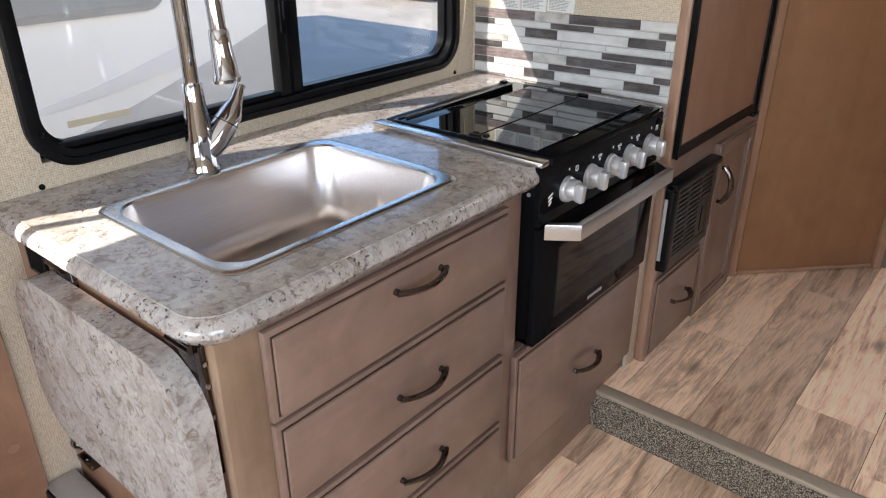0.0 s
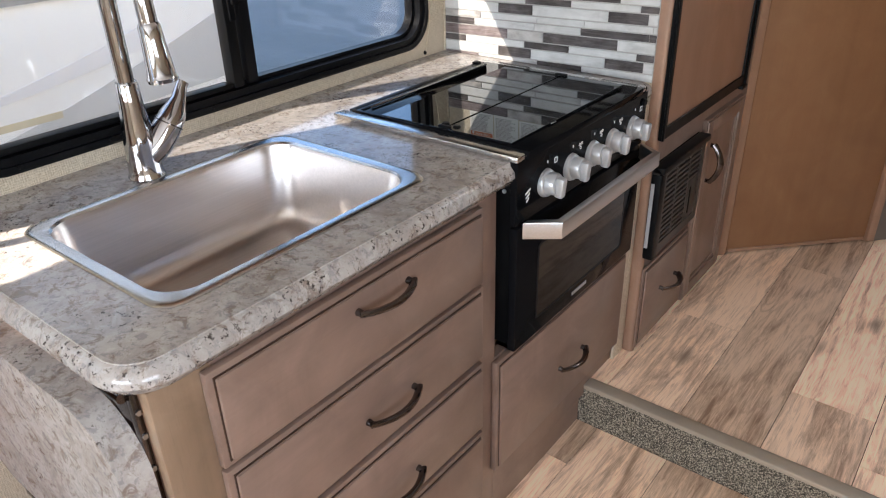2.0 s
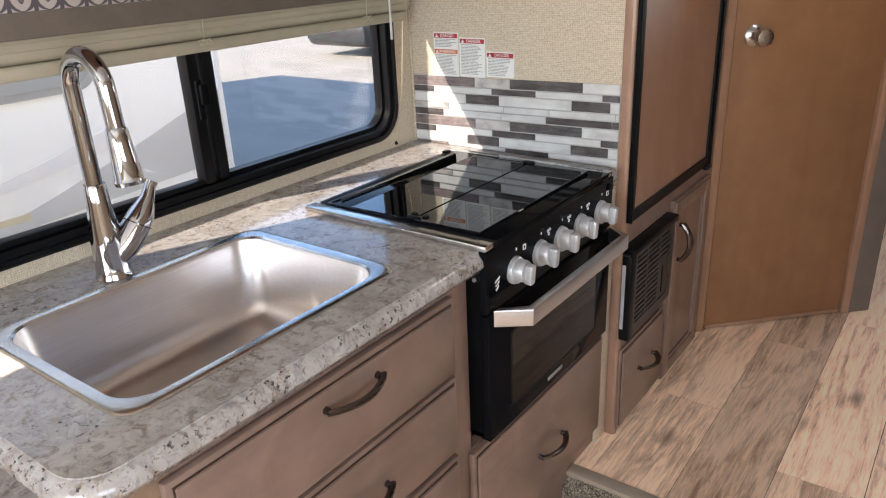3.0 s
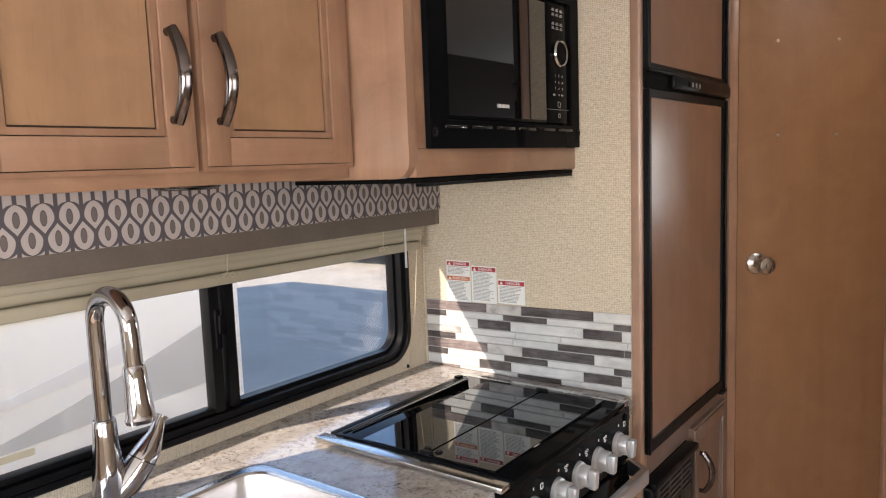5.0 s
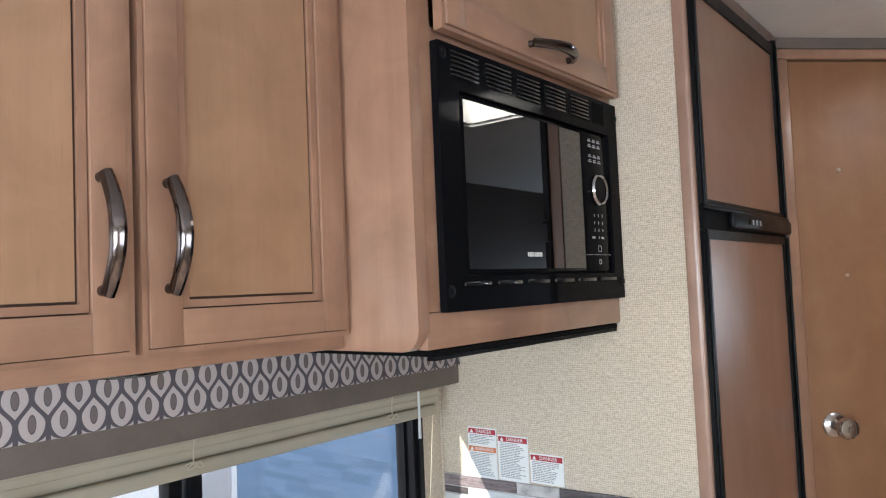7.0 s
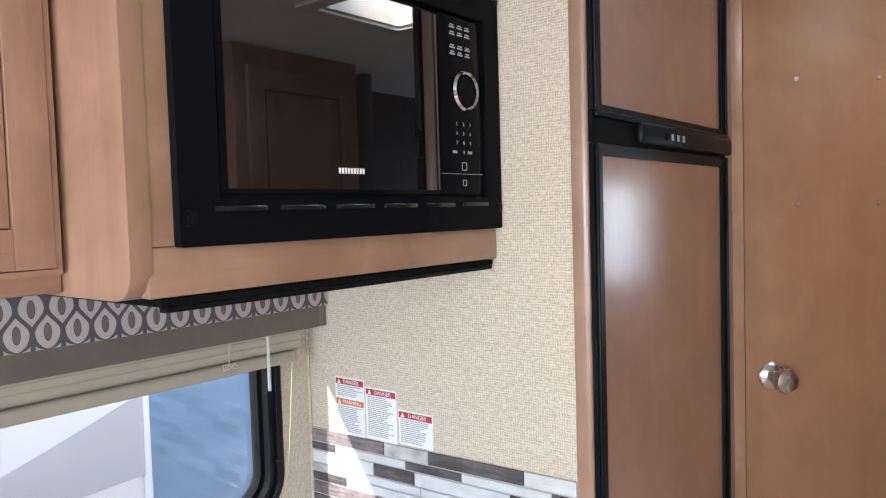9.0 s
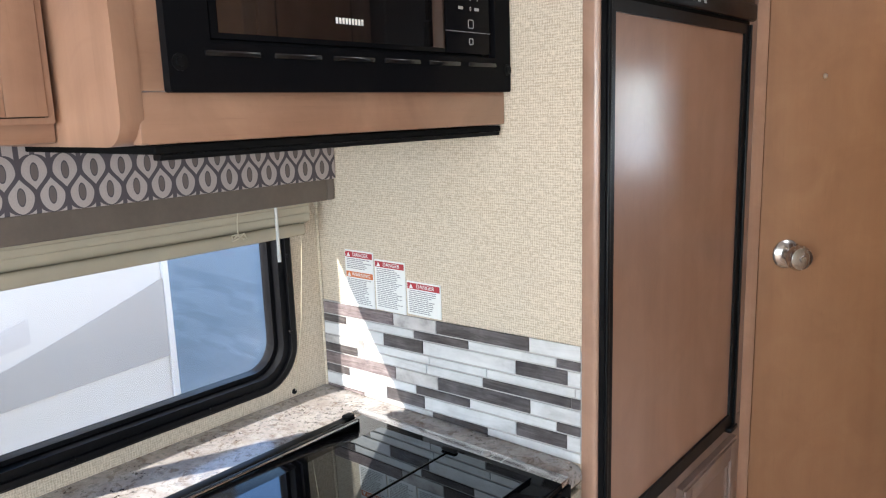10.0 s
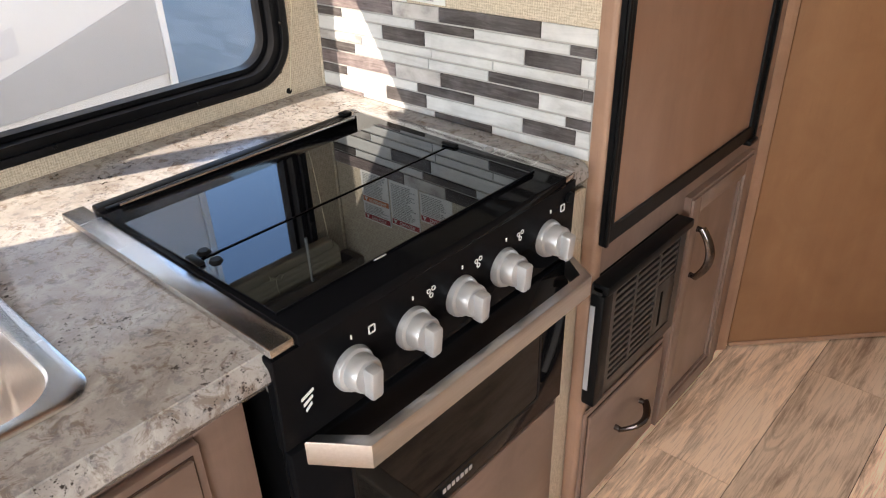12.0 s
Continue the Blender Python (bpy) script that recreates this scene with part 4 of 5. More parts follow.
# ---- cooker ----
cook = thing("gas_range", (-0.77, 1.325, 0.46), "black slide-in range with glass lid, silver knobs and steel handle", "range")
OX = -0.560
part("body", B(CX0 + 0.01, OX - 0.012, CY0 + 0.008, CY1 - 0.010, 0.468, 0.866, bevel=0.002), black_satin, cook, "", True)
for y0, y1 in ((CY0 - 0.006, CY0 + 0.024), (CY1 - 0.030, CY1 - 0.003)):
    part("flange", B(CX0 - 0.006, OX + 0.004, y0, y1, 0.8635, 0.8745, bevel=0.002), steel, cook, "brushed steel side flange", True)
part("lid_frame", B(CX0 + 0.024, OX + 0.008, CY0 + 0.0245, CY1 - 0.0305, 0.862, 0.8775, bevel=0.002), black_gloss, cook, "glossy black frame round the glass lid", True)
gx0, gxm, gx1, gy0, gy1 = -0.902, -0.744, -0.592, CY0 + 0.030, CY1 - 0.050
for a, b in ((gx0, gxm - 0.0022), (gxm + 0.0022, gx1)):
    bm = B(a, b, gy0, gy1, 0.876, 0.8810, bevel=0.0008)
    for v in bm.verts:  # the lid leans a little back, towards its hinge
        v.co.z += 0.0155 * (v.co.x - gxm)
    part("glass_lid", bm, black_glass, cook, "black mirror-like glass")
bm = bmesh.new()
box(bm, CX0 + 0.002, CX0 + 0.020, CY0 + 0.03, CY1 - 0.04, 0.864, 0.8755, bevel=0.003)
box(bm, CX0 + 0.032, CX0 + 0.040, CY0 + 0.035, CY1 - 0.05, 0.8775, 0.8795, bevel=0.0008)
box(bm, CX0 + 0.002, CX0 + 0.018, CY1 - 0.060, CY1 - 0.040, 0.8745, 0.8805, bevel=0.003)
part("hinge_rail", bm, black_satin, cook, "black hinge rail at the rear", True)
part("hinge_wire", rod(bmesh.new(), (CX0 + 0.045, CY0 + 0.05, 0.8805), (CX0 + 0.045, CY1 - 0.06, 0.8805), 0.0022, n=8), steel, cook, "", True)
for y in (gy0 + 0.002, gy1 - 0.006):
    part("lid_clip", B(gxm - 0.014, gxm + 0.014, y - 0.003, y + 0.007, 0.8811, 0.886, bevel=0.002), black_satin, cook, "", True)
for x, y in ((gxm - 0.012, gy0 + 0.022), (gxm + 0.016, gy0 + 0.020)):
    part("lid_bumper", rod(bmesh.new(), (x, y, 0.8811), (x, y, 0.8845), 0.0085, 0.006, 16), black_satin, cook, "", True)
part("lid_label", B(-0.598, -0.590, 1.240, 1.258, 0.8811, 0.8815), white_print, cook, "tiny white label on the glass")
part("bolt", rod(bmesh.new(), (-0.700, CY1 - 0.016, 0.8746), (-0.700, CY1 - 0.016, 0.8770), 0.008, 0.006, 14), silver, cook, "", True)
# control panel, leaning back a little
bm = bmesh.new()
slab(bm, [(OX + 0.006, 0.8625), (OX - 0.010, 0.8625), (OX - 0.010, 0.742), (OX + 0.002, 0.742), (OX + 0.004, 0.752)], "y", CY0 - 0.008, CY1 - 0.002, 0.0015, 1)
ctl = part("control_panel", bm, black_gloss, cook, "", True)
for y in (1.164, 1.257, 1.343, 1.429, 1.528):
    k = part("knob", lathe(bmesh.new(), [(0.004, 0), (0.0265, 0), (0.0270, 0.004), (0.0250, 0.010), (0.0215, 0.012), (0.0205, 0.026), (0.0185, 0.029), (0.004, 0.029)], between((OX + 0.004, y, 0.797), (OX + 0.05, y, 0.801))[0], 30), silver, cook, "silver control knob", True)
    b = bmesh.new()
    box(b, 0.026, 0.043, -0.0085, 0.0085, -0.0195, 0.0195, bevel=0.004, m=Matrix.Translation((OX + 0.004, y, 0.798)) @ Matrix.Rotation(radians(5), 4, "Y"))
    part("grip", b, silver, k, "", True)
    part("tick", B(OX + 0.0085, OX + 0.0098, y - 0.0008, y + 0.0008, 0.8365, 0.8415), white_print, ctl)
    b = bmesh.new()
    if y < 1.2 or y > 1.5:
        ring(b, rounded(y + 0.024, y + 0.034, 0.828, 0.839, 0.001, 1), rounded(y + 0.0255, y + 0.0325, 0.8295, 0.8375, 0.0005, 1), "x", OX + 0.0088, OX + 0.0098)
    else:
        for dy, dz in ((0.026, 0.835), (0.034, 0.836), (0.030, 0.828)):
            ring(b, rounded(y + dy - 0.0032, y + dy + 0.0032, dz - 0.0032, dz + 0.0032, 0.003, 4), rounded(y + dy - 0.0022, y + dy + 0.0022, dz - 0.0022, dz + 0.0022, 0.002, 4), "x", OX + 0.0088, OX + 0.0098)
    part("burner_symbol", b, white_print, ctl)
for k in range(3):
    b = bmesh.new()
    slab(b, [(1.094 + 0.002 * k, 0.800 - 0.008 * k), (1.110 - 0.002 * k, 0.806 - 0.008 * k), (1.110 - 0.002 * k, 0.803 - 0.008 * k), (1.094 + 0.002 * k, 0.797 - 0.008 * k)], "x", OX + 0.0065, OX + 0.0078)
    part("emblem", b, white_print, ctl)
part("igniter", rod(bmesh.new(), (OX + 0.006, CY1 - 0.020, 0.842), (OX + 0.011, CY1 - 0.020, 0.842), 0.008, n=16), black_satin, cook, "", True)
part("side_screw", rod(bmesh.new(), (OX - 0.03, CY0 + 0.0075, 0.80), (OX - 0.03, CY0 + 0.005, 0.80), 0.004, n=8), silver, cook, "", True)
# oven door
od = part("oven_door", B(OX - 0.012, OX + 0.006, CY0 - 0.004, CY1 - 0.002, 0.466, 0.736, bevel=0.003), black_gloss, cook, "glossy black oven door", True)
part("oven_window", B(OX + 0.0061, OX + 0.0072, CY0 + 0.075, CY1 - 0.075, 0.510, 0.672, bevel=0.0005), oven_glass, od, "dark oven window")
bm = bmesh.new()
ring(bm, rounded(CY0 + 0.070, CY1 - 0.070, 0.505, 0.677, 0.010, 5), rounded(CY0 + 0.075, CY1 - 0.075, 0.510, 0.672, 0.008, 5), "x", OX + 0.0061, OX + 0.0078)
part("window_border", bm, black_satin, od, "", True)
bm = bmesh.new()
for k in range(7):
    box(bm, OX + 0.0062, OX + 0.0070, 1.298 + 0.0095 * k, 1.3045 + 0.0095 * k, 0.484, 0.492)
part("maker_mark", bm, silver, od, "row of small silver bars")
bm = bmesh.new()
HX = -0.496
o = [(OX + 0.006, CY0 + 0.014), (HX, CY0 + 0.056), (HX, CY1 - 0.038), (OX + 0.006, CY1 - 0.004)]
i = [(OX + 0.006, CY1 - 0.017), (HX - 0.012, CY1 - 0.046), (HX - 0.012, CY0 + 0.064), (OX + 0.006, CY0 + 0.030)]
slab(bm, o + i, "z", 0.710, 0.744, 0.002, 2)
part("oven_handle", bm, steel_handle, od, "wide brushed steel handle with angled ends", True)

# edge of the partition beside the cooker
structure("trim_partition_end", B(-0.581, -0.5725, 1.598, 1.6555, 0.0, 0.822, bevel=0.003), linen, "linen-covered end of the partition beside the cooker", "trim", True)

# ---- refrigerator housing ----
FX = -0.548
house = thing("fridge_housing", (-0.86, 2.0, ZU), "tall maple housing round the refrigerator with drawer and cupboard below", "cabinet")
for a, b in ((YB + 0.0205, YB + 0.036), (2.300, 2.318)):
    part("side_panel", B(XW + 0.002, FX - 0.02, a, b, ZU, ZC - 0.001), wood_v, house)
bm = bmesh.new()
slab(bm, rounded(-0.5730, FX + 0.004, YB - 0.004, 1.672, (0.001, 0.012, 0.006, 0.001), 5), "z", ZU + 0.001, ZC - 0.001)
part("edge_stile", bm, wood_mid, house, "rounded maple edge moulding", True)
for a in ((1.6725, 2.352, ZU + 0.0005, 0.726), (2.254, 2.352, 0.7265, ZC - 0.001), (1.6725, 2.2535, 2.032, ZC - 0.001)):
    part("face_frame", B(FX - 0.02, FX, *a, bevel=0.0015), wood_cool_v, house, "", True)
d = slab_front("drawer", house, -0.532, 1.656, 1.955, 0.140, 0.384, wood_cool, thick=0.0115, label="small drawer near the floor")
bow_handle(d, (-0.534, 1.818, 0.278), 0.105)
d = panel_door("cupboard_door", house, -0.532, 1.972, 2.270, 0.128, 0.692, wood_cool_v, label="narrow framed cupboard door", stile=0.042)
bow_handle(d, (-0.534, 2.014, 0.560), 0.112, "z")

fridge = thing("refrigerator", (-0.85, 1.97, 0.73), "two-door refrigerator with wood panels in black frames", "refrigerator")
part("cabinet", B(XW + 0.06, FX - 0.022, 1.70, 2.262, 0.735, 2.028), black_matt, fridge)
FY0, FY1 = 1.655, 2.242
QX = -0.541


def fridge_door(z0, z1, low, high):
    """A door from z0 to z1; low and high: the width of its frame at the foot and the head."""
    d = part("door", B(QX - 0.0024, QX - 0.0012, FY0 + 0.012, FY1 - 0.012, z0 + 0.003, z1 - 0.003), black_matt, fridge, "maple panel set in a black frame")
    part("panel", B(QX - 0.0011, QX + 0.0008, FY0 + 0.026, FY1 - 0.026, z0 + low - 0.001, z1 - high + 0.001), wood_fridge, d, "satin maple panel")
    bm = bmesh.new()
    ring(bm, rounded(FY0, FY1, z0, z1, 0.004, 2), rounded(FY0 + 0.027, FY1 - 0.027, z0 + low, z1 - high, 0.002, 2), "x", QX - 0.0024, QX + 0.006)
    part("frame", bm, black_satin, d, "", True)
    for a in (FY0, FY1 - 0.009):
        part("rib", B(QX + 0.0061, QX + 0.011, a + 0.0005, a + 0.009, z0, z1, bevel=0.002), black_satin, d, "", True)


fridge_door(0.730, 1.556, 0.027, 0.018)
fridge_door(1.602, 2.030, 0.010, 0.027)
band = part("handle_band", B(QX - 0.0024, QX + 0.004, FY0, FY1, 1.557, 1.6015), dark_void, fridge, "black band with the recessed door grips")
part("grip", B(QX + 0.004, QX + 0.018, 1.80, FY1 + 0.004, 1.561, 1.595, bevel=0.006), black_satin, band, "black pull with control keys", True)
part("lip", B(QX + 0.004, QX + 0.014, FY0, FY1, 1.5925, 1.6015, bevel=0.003), black_satin, band, "", True)
for k in range(4):
    part("key", B(QX + 0.0181, QX + 0.0196, 1.890 + 0.026 * k, 1.899 + 0.026 * k, 1.572, 1.583, bevel=0.0005), grey_print if k else black_gloss, band)
part("hinge_pin", rod(bmesh.new(), (QX + 0.003, FY1 - 0.012, 2.030), (QX + 0.003, FY1 - 0.012, 2.040), 0.009, n=12), black_satin, fridge, "", True)
part("hinge_foot", B(QX - 0.002, QX + 0.014, FY1 - 0.035, FY1 + 0.006, 0.719, 0.7295, bevel=0.003), black_satin, fridge, "", True)

# furnace grille
grille = thing("furnace_grille", (-0.54, 1.80, 0.43), "black louvred furnace grille in the lower housing", "grille")
GX = -0.524
VYA, VYB, VZA, VZB = 1.646, 1.945, 0.424, 0.668
part("back_plate", B(FX + 0.0005, FX + 0.004, VYA + 0.03, VYB, VZA, VZB), dark_void, grille)
bm = bmesh.new()
ring(bm, rounded(VYA, VYB, VZA, VZB, 0.006, 3), rounded(VYA + 0.050, VYB - 0.022, VZA + 0.024, VZB - 0.026, 0.003, 3), "x", FX + 0.0045, GX)
part("frame", bm, louvre_black, grille, "satin black face plate", True)
part("top_lip", B(FX + 0.0045, GX + 0.012, VYA, VYB, VZB - 0.016, VZB + 0.002, bevel=0.004), black_satin, grille, "", True)
part("side_cover", B(FX + 0.0045, GX + 0.006, VYA - 0.002, VYA + 0.030, VZA - 0.003, VZB - 0.017, bevel=0.004), black_satin, grille, "", True)
part("side_strip", B(GX - 0.017, GX - 0.008, VYA - 0.0042, VYA - 0.0022, VZA + 0.030, VZB - 0.040, bevel=0.0008), silver, grille, "pale grey strip on the side")
n = 14
for k in range(n):
    z = VZA + 0.030 + (VZB - VZA - 0.062) * k / (n - 1)
    b = bmesh.new()
    box(b, GX - 0.010, GX - 0.0015, VYA + 0.050, VYB - (0.022 if z > 0.565 else 0.095), z - 0.0042, z + 0.0042, bevel=0.0015)
    part("slat", b, louvre_black, grille)
for y in (1.768, 1.852):
    part("divider", B(GX - 0.012, GX - 0.001, y - 0.004, y + 0.004, VZA + 0.024, VZB - 0.026), louvre_black, grille)
part("blank_panel", B(GX - 0.010, GX - 0.0008, 1.8565, 1.925, VZA + 0.025, 0.562, bevel=0.001), louvre_black, grille, "", True)
part("finger_slot", B(GX - 0.004, GX - 0.0004, 1.872, 1.882, 0.462, 0.540, bevel=0.0005), dark_void, grille)

# ---- wall cupboards ----
UX = -0.846
wallcab = thing("wall_cupboard", (-1.0, 0.72, 1.385), "maple wall cupboard with two framed doors", "cabinet")
bm = bmesh.new()
box(bm, XW + 0.002, UX - 0.02, 0.385, 1.050, 1.402, ZC - 0.001)
part("carcass", bm, wood_h, wallcab)
for a, b in ((1.390, 1.424), (2.035, ZC - 0.001)):
    part("rail", B(UX - 0.0195, UX, 0.385, 1.050, a, b, bevel=0.003), wood_h, wallcab, "", True)
for a, b in ((0.385, 0.425), (0.705, 0.760), (1.020, 1.050)):
    part("stile", B(UX - 0.0195, UX - 0.0004, a, b, 1.4245, 2.0345), wood_v, wallcab)
bm = bmesh.new()
lathe(bm, [(0.004, 0.0), (0.050, 0.0), (0.052, 0.006), (0.050, 0.014), (0.042, 0.018), (0.004, 0.018)], between((-0.912, 0.764, 1.4015), (-0.912, 0.764, 1.37))[0], 36)
part("lamp_plate", bm, bronze, wallcab, "round dark lamp plate under the cupboard", True)
for y0, y1, hy in ((0.425, 0.731, 0.695), (0.740, 1.0445, 0.770)):
    d = panel_door("cupboard_door", wallcab, -0.827, y0, y1, 1.410, 2.046, wood_v, label="framed maple door with dark glaze lines", rail_mat=wood_h, stile=0.0465, rail=0.048, panel_mat=wood_panel)
    bow_handle(d, (-0.829, hy, 1.540), 0.126, "z")

MX = -0.7085
mwcab = thing("microwave_cupboard", (-0.95, 1.35, 1.385), "maple cupboard with rounded corner built round the microwave", "cabinet")
bm = bmesh.new()
# rounded front corner and underside of the side panel
slab(bm, rounded(XW + 0.002, MX, 1.386, ZC - 0.001, (0.0005, 0.030, 0.0005, 0.0005), 8), "y", 1.0515, 1.0750, 0.009, 4)
part("side_panel", bm, wood_v, mwcab, "pale maple end panel with rounded edge", True)
for a in ((1.070, 1.659, 1.387, 1.437), (1.070, 1.100, 1.4375, ZC - 0.001), (1.648, 1.659, 1.4375, ZC - 0.001), (1.1005, 1.6475, 1.806, 1.832)):
    part("face_frame", B(MX - 0.02, MX - (0.0006 if a[2] < 1.4 else 0.001), *a, bevel=0.003 if a[2] < 1.4 else 0), wood_h, mwcab, "", True)
part("back_panel", B(XW + 0.004, MX - 0.30, 1.076, 1.658, 1.45, ZC - 0.002), wood_h, mwcab)
d = panel_door("flip_door", mwcab, -0.679, 1.096, 1.642, 1.822, 2.068, wood_h, label="lift-up framed maple door above the microwave", stile=0.050, panel_mat=wood_panel)
bow_handle(d, (-0.681, 1.378, 1.850), 0.132)
hood = thing("hood_plate", (-0.9, 1.36, 1.37), "flat black plate under the microwave cupboard", "hood plate")
part("plate", B(-1.03, MX - 0.006, 1.085, 1.655, 1.377, 1.3855, bevel=0.002), dark_void, hood)
part("front_lip", B(MX - 0.020, MX - 0.006, 1.090, 1.652, 1.371, 1.3768, bevel=0.001), black_satin, hood)

# ---- microwave ----
mw = thing("microwave", (-0.85, 1.37, 1.44), "built-in black microwave with louvred trim kit", "microwave")
MY0, MY1, MZ0, MZ1 = 1.098, 1.6575, 1.4355, 1.811
part("oven_body", B(-1.05, MX - 0.004, 1.13, 1.61, 1.47, 1.76), black_matt, mw)
bm = bmesh.new()
ring(bm, rounded(MY0, MY1, MZ0, MZ1, 0.003, 2), rounded(1.145, 1.620, 1.484, 1.748, 0.004, 2), "x", MX + 0.0004, MX + 0.012)
trim = part("trim_kit", bm, black_gloss, mw, "glossy black trim frame", True)
mdoor = part("door", B(MX - 0.004, MX + 0.008, 1.149, 1.511, 1.488, 1.744, bevel=0.002), black_gloss, mw, "", True)
part("door_glass", B(MX + 0.0081, MX + 0.0095, 1.157, 1.508, 1.494, 1.738), mirror_glass, mdoor, "black mirror-like door glass")
panel = part("control_panel", B(MX - 0.004, MX + 0.0085, 1.514, 1.616, 1.488, 1.744, bevel=0.002), black_gloss, mw, "black keypad panel", True)
b = bmesh.new()
lathe(b, [(0.0285, 0), (0.0295, 0.006), (0.0270, 0.010), (0.0240, 0.0075), (0.0235, 0.0)], between((MX + 0.0086, 1.567, 1.638), (MX + 0.03, 1.567, 1.638))[0], 36)
part("dial_ring", b, chrome, panel, "chrome ring of the dial", True)
part("dial", rod(bmesh.new(), (MX + 0.0086, 1.567, 1.638), (MX + 0.0155, 1.567, 1.638), 0.0232, 0.022, 30), black_gloss, panel, "", True)
for r, row in enumerate(("1 2 3", "4 5 6", "7 8 9", "0")):
    for cidx, ch in enumerate(row.split()):
        y = 1.567 + (0.016 * (cidx - 1) if r < 3 else 0)
        words("digit", ch, 0.0075, Matrix.Translation((MX + 0.0088, y, 1.590 - 0.0135 * r)) @ FACE_X, pale_print, panel)
for z in (1.727, 1.717, 1.698, 1.689):
    for c in range(3):
        y = 1.545 + 0.018 * c
        part("key_print", B(MX + 0.0086, MX + 0.0090, y - 0.0062, y + 0.0062, z, z + 0.0022), pale_print, panel)
        part("key_print", B(MX + 0.0086, MX + 0.0090, y - 0.0045, y + 0.0045, z + 0.0034, z + 0.0052), pale_print, panel)
for y in (1.545, 1.581):
    part("key_print", B(MX + 0.0086, MX + 0.0090, y - 0.005, y + 0.005, 1.5475, 1.5515), pale_print, panel)
for z, r in ((1.529, 0.006), (1.505, 0.0045)):
    bm = bmesh.new()
    ring(bm, rounded(1.567 - r, 1.567 + r, z - r, z + r, r * 0.4, 4), rounded(1.567 - r + 0.001, 1.567 + r - 0.001, z - r + 0.001, z + r - 0.001, r * 0.3, 4), "x", MX + 0.0086, MX + 0.0091)
    part("key_symbol", bm, pale_print, panel)
part("panel_seam", B(MX + 0.0086, MX + 0.0089, 1.512, 1.612, 1.5175, 1.5183), grey_print, panel)
bm = bmesh.new()
for k in range(9):
    box(bm, MX + 0.0096, MX + 0.0100, 1.3135 + 0.0050 * k, 1.3168 + 0.0050 * k, 1.5130, 1.5200)
part("maker_mark", bm, white_print, mdoor, "row of small white bars")
for g in range(6):
    y0 = 1.126 + 0.0865 * g
    w = 0.068 if g < 5 else 0.045
    for k in range(6):
        z = 1.765 + 0.0066 * k
        if g < 5:
            b = bmesh.new()
            box(b, MX + 0.0121, MX + 0.0150, y0, y0 + w, z, z + 0.0035, bevel=0.0012)
            part("louvre", b, black_bar, trim, "", True)
    part("louvre_gap", B(MX + 0.0120, MX + 0.0123, y0 - 0.001, y0 + w + 0.001, 1.764, 1.8035), dark_void, trim)
for k in range(6):
    y0 = 1.136 + 0.083 * k
    b = bmesh.new()
    box(b, MX + 0.0115, MX + 0.0165, y0, y0 + 0.066, 1.470, 1.4765, bevel=0.002)
    part("vent_ridge", b, black_bar, trim, "", True)
for y, z in ((1.111, 1.795), (1.110, 1.464), (1.649, 1.785), (1.649, 1.468)):
    part("screw", lathe(bmesh.new(), [(0.0085, 0), (0.0085, 0.001), (0.005, 0.0012), (0.0045, 0.003), (0.001, 0.0035)], between((MX + 0.0121, y, z), (MX + 0.03, y, z))[0], 14), black_satin, trim, "", True)

# ---- bathroom door across the corner ----
P0, DIR = Vector((-0.522, 2.365, 0)), Vector((0.695, 0.719, 0)).normalized()
DM = Matrix(((DIR.x, -DIR.y, 0, P0.x), (DIR.y, DIR.x, 0, P0.y), (0, 0, 1, 0), (0, 0, 0, 1)))   # x along the door, y behind it
door = structure("door_1", B(-0.015, 0.487, 0.0, 0.032, 0.131, 2.016, bevel=0.002, m=DM), wood_door, "plain closed maple-laminate bathroom door", "door", True)
bm = bmesh.new()
k0 = DM @ Matrix.Translation((0.046, 0, 1.080)) @ Matrix.Rotation(radians(90), 4, "X")
lathe(bm, [(0.004, 0), (0.031, 0.0), (0.032, 0.004), (0.026, 0.011), (0.013, 0.014), (0.011, 0.028), (0.019, 0.034), (0.0265, 0.044), (0.0270, 0.054), (0.0235, 0.062), (0.011, 0.066), (0.002, 0.066)], k0, 32)
part("door_knob", bm, knob_metal, door, "round satin nickel door knob", True)
part("key_button", lathe(bmesh.new(), [(0.008, 0.066), (0.007, 0.069), (0.001, 0.0695)], k0, 16), knob_metal, door, "", True)
for s, z in ((0.108, 1.730), (0.304, 1.732), (0.112, 1.457), (0.304, 1.455)):
    part("screw", lathe(bmesh.new(), [(0.0055, 0), (0.005, 0.002), (0.001, 0.0025)], DM @ Matrix.Translation((s, -0.0002, z)) @ Matrix.Rotation(radians(90), 4, "X"), 12), screw_metal, door, "", True)
part("rebate", B(-0.0205, -0.0155, 0.010, 0.032, 0.131, 2.016, m=DM), glaze, door, "dark gap along the door edge")
part("door_sweep", B(-0.013, 0.485, -0.004, 0.0, 0.126, 0.138, bevel=0.001, m=DM), wood_h, door)
bm = bmesh.new()
box(bm, -0.050, -0.021, -0.010, 0.040, ZU + 0.0005, 2.0195, bevel=0.003, m=DM)
box(bm, 0.491, 0.520, -0.010, 0.040, ZU + 0.0005, 2.0195, bevel=0.003, m=DM)
box(bm, -0.050, 0.520, -0.010, 0.040, 2.020, 2.046, bevel=0.003, m=DM)
structure("trim_door_frame", bm, wood_v, "maple frame round the bathroom door", "trim", True)
bm = bmesh.new()
box(bm, -0.11, 0.63, -0.012, 0.040, 2.0465, ZC - 0.0005, m=DM)
structure("trim_cornice", bm, taupe, "taupe cornice strip under the ceiling", "trim")
bm = bmesh.new()
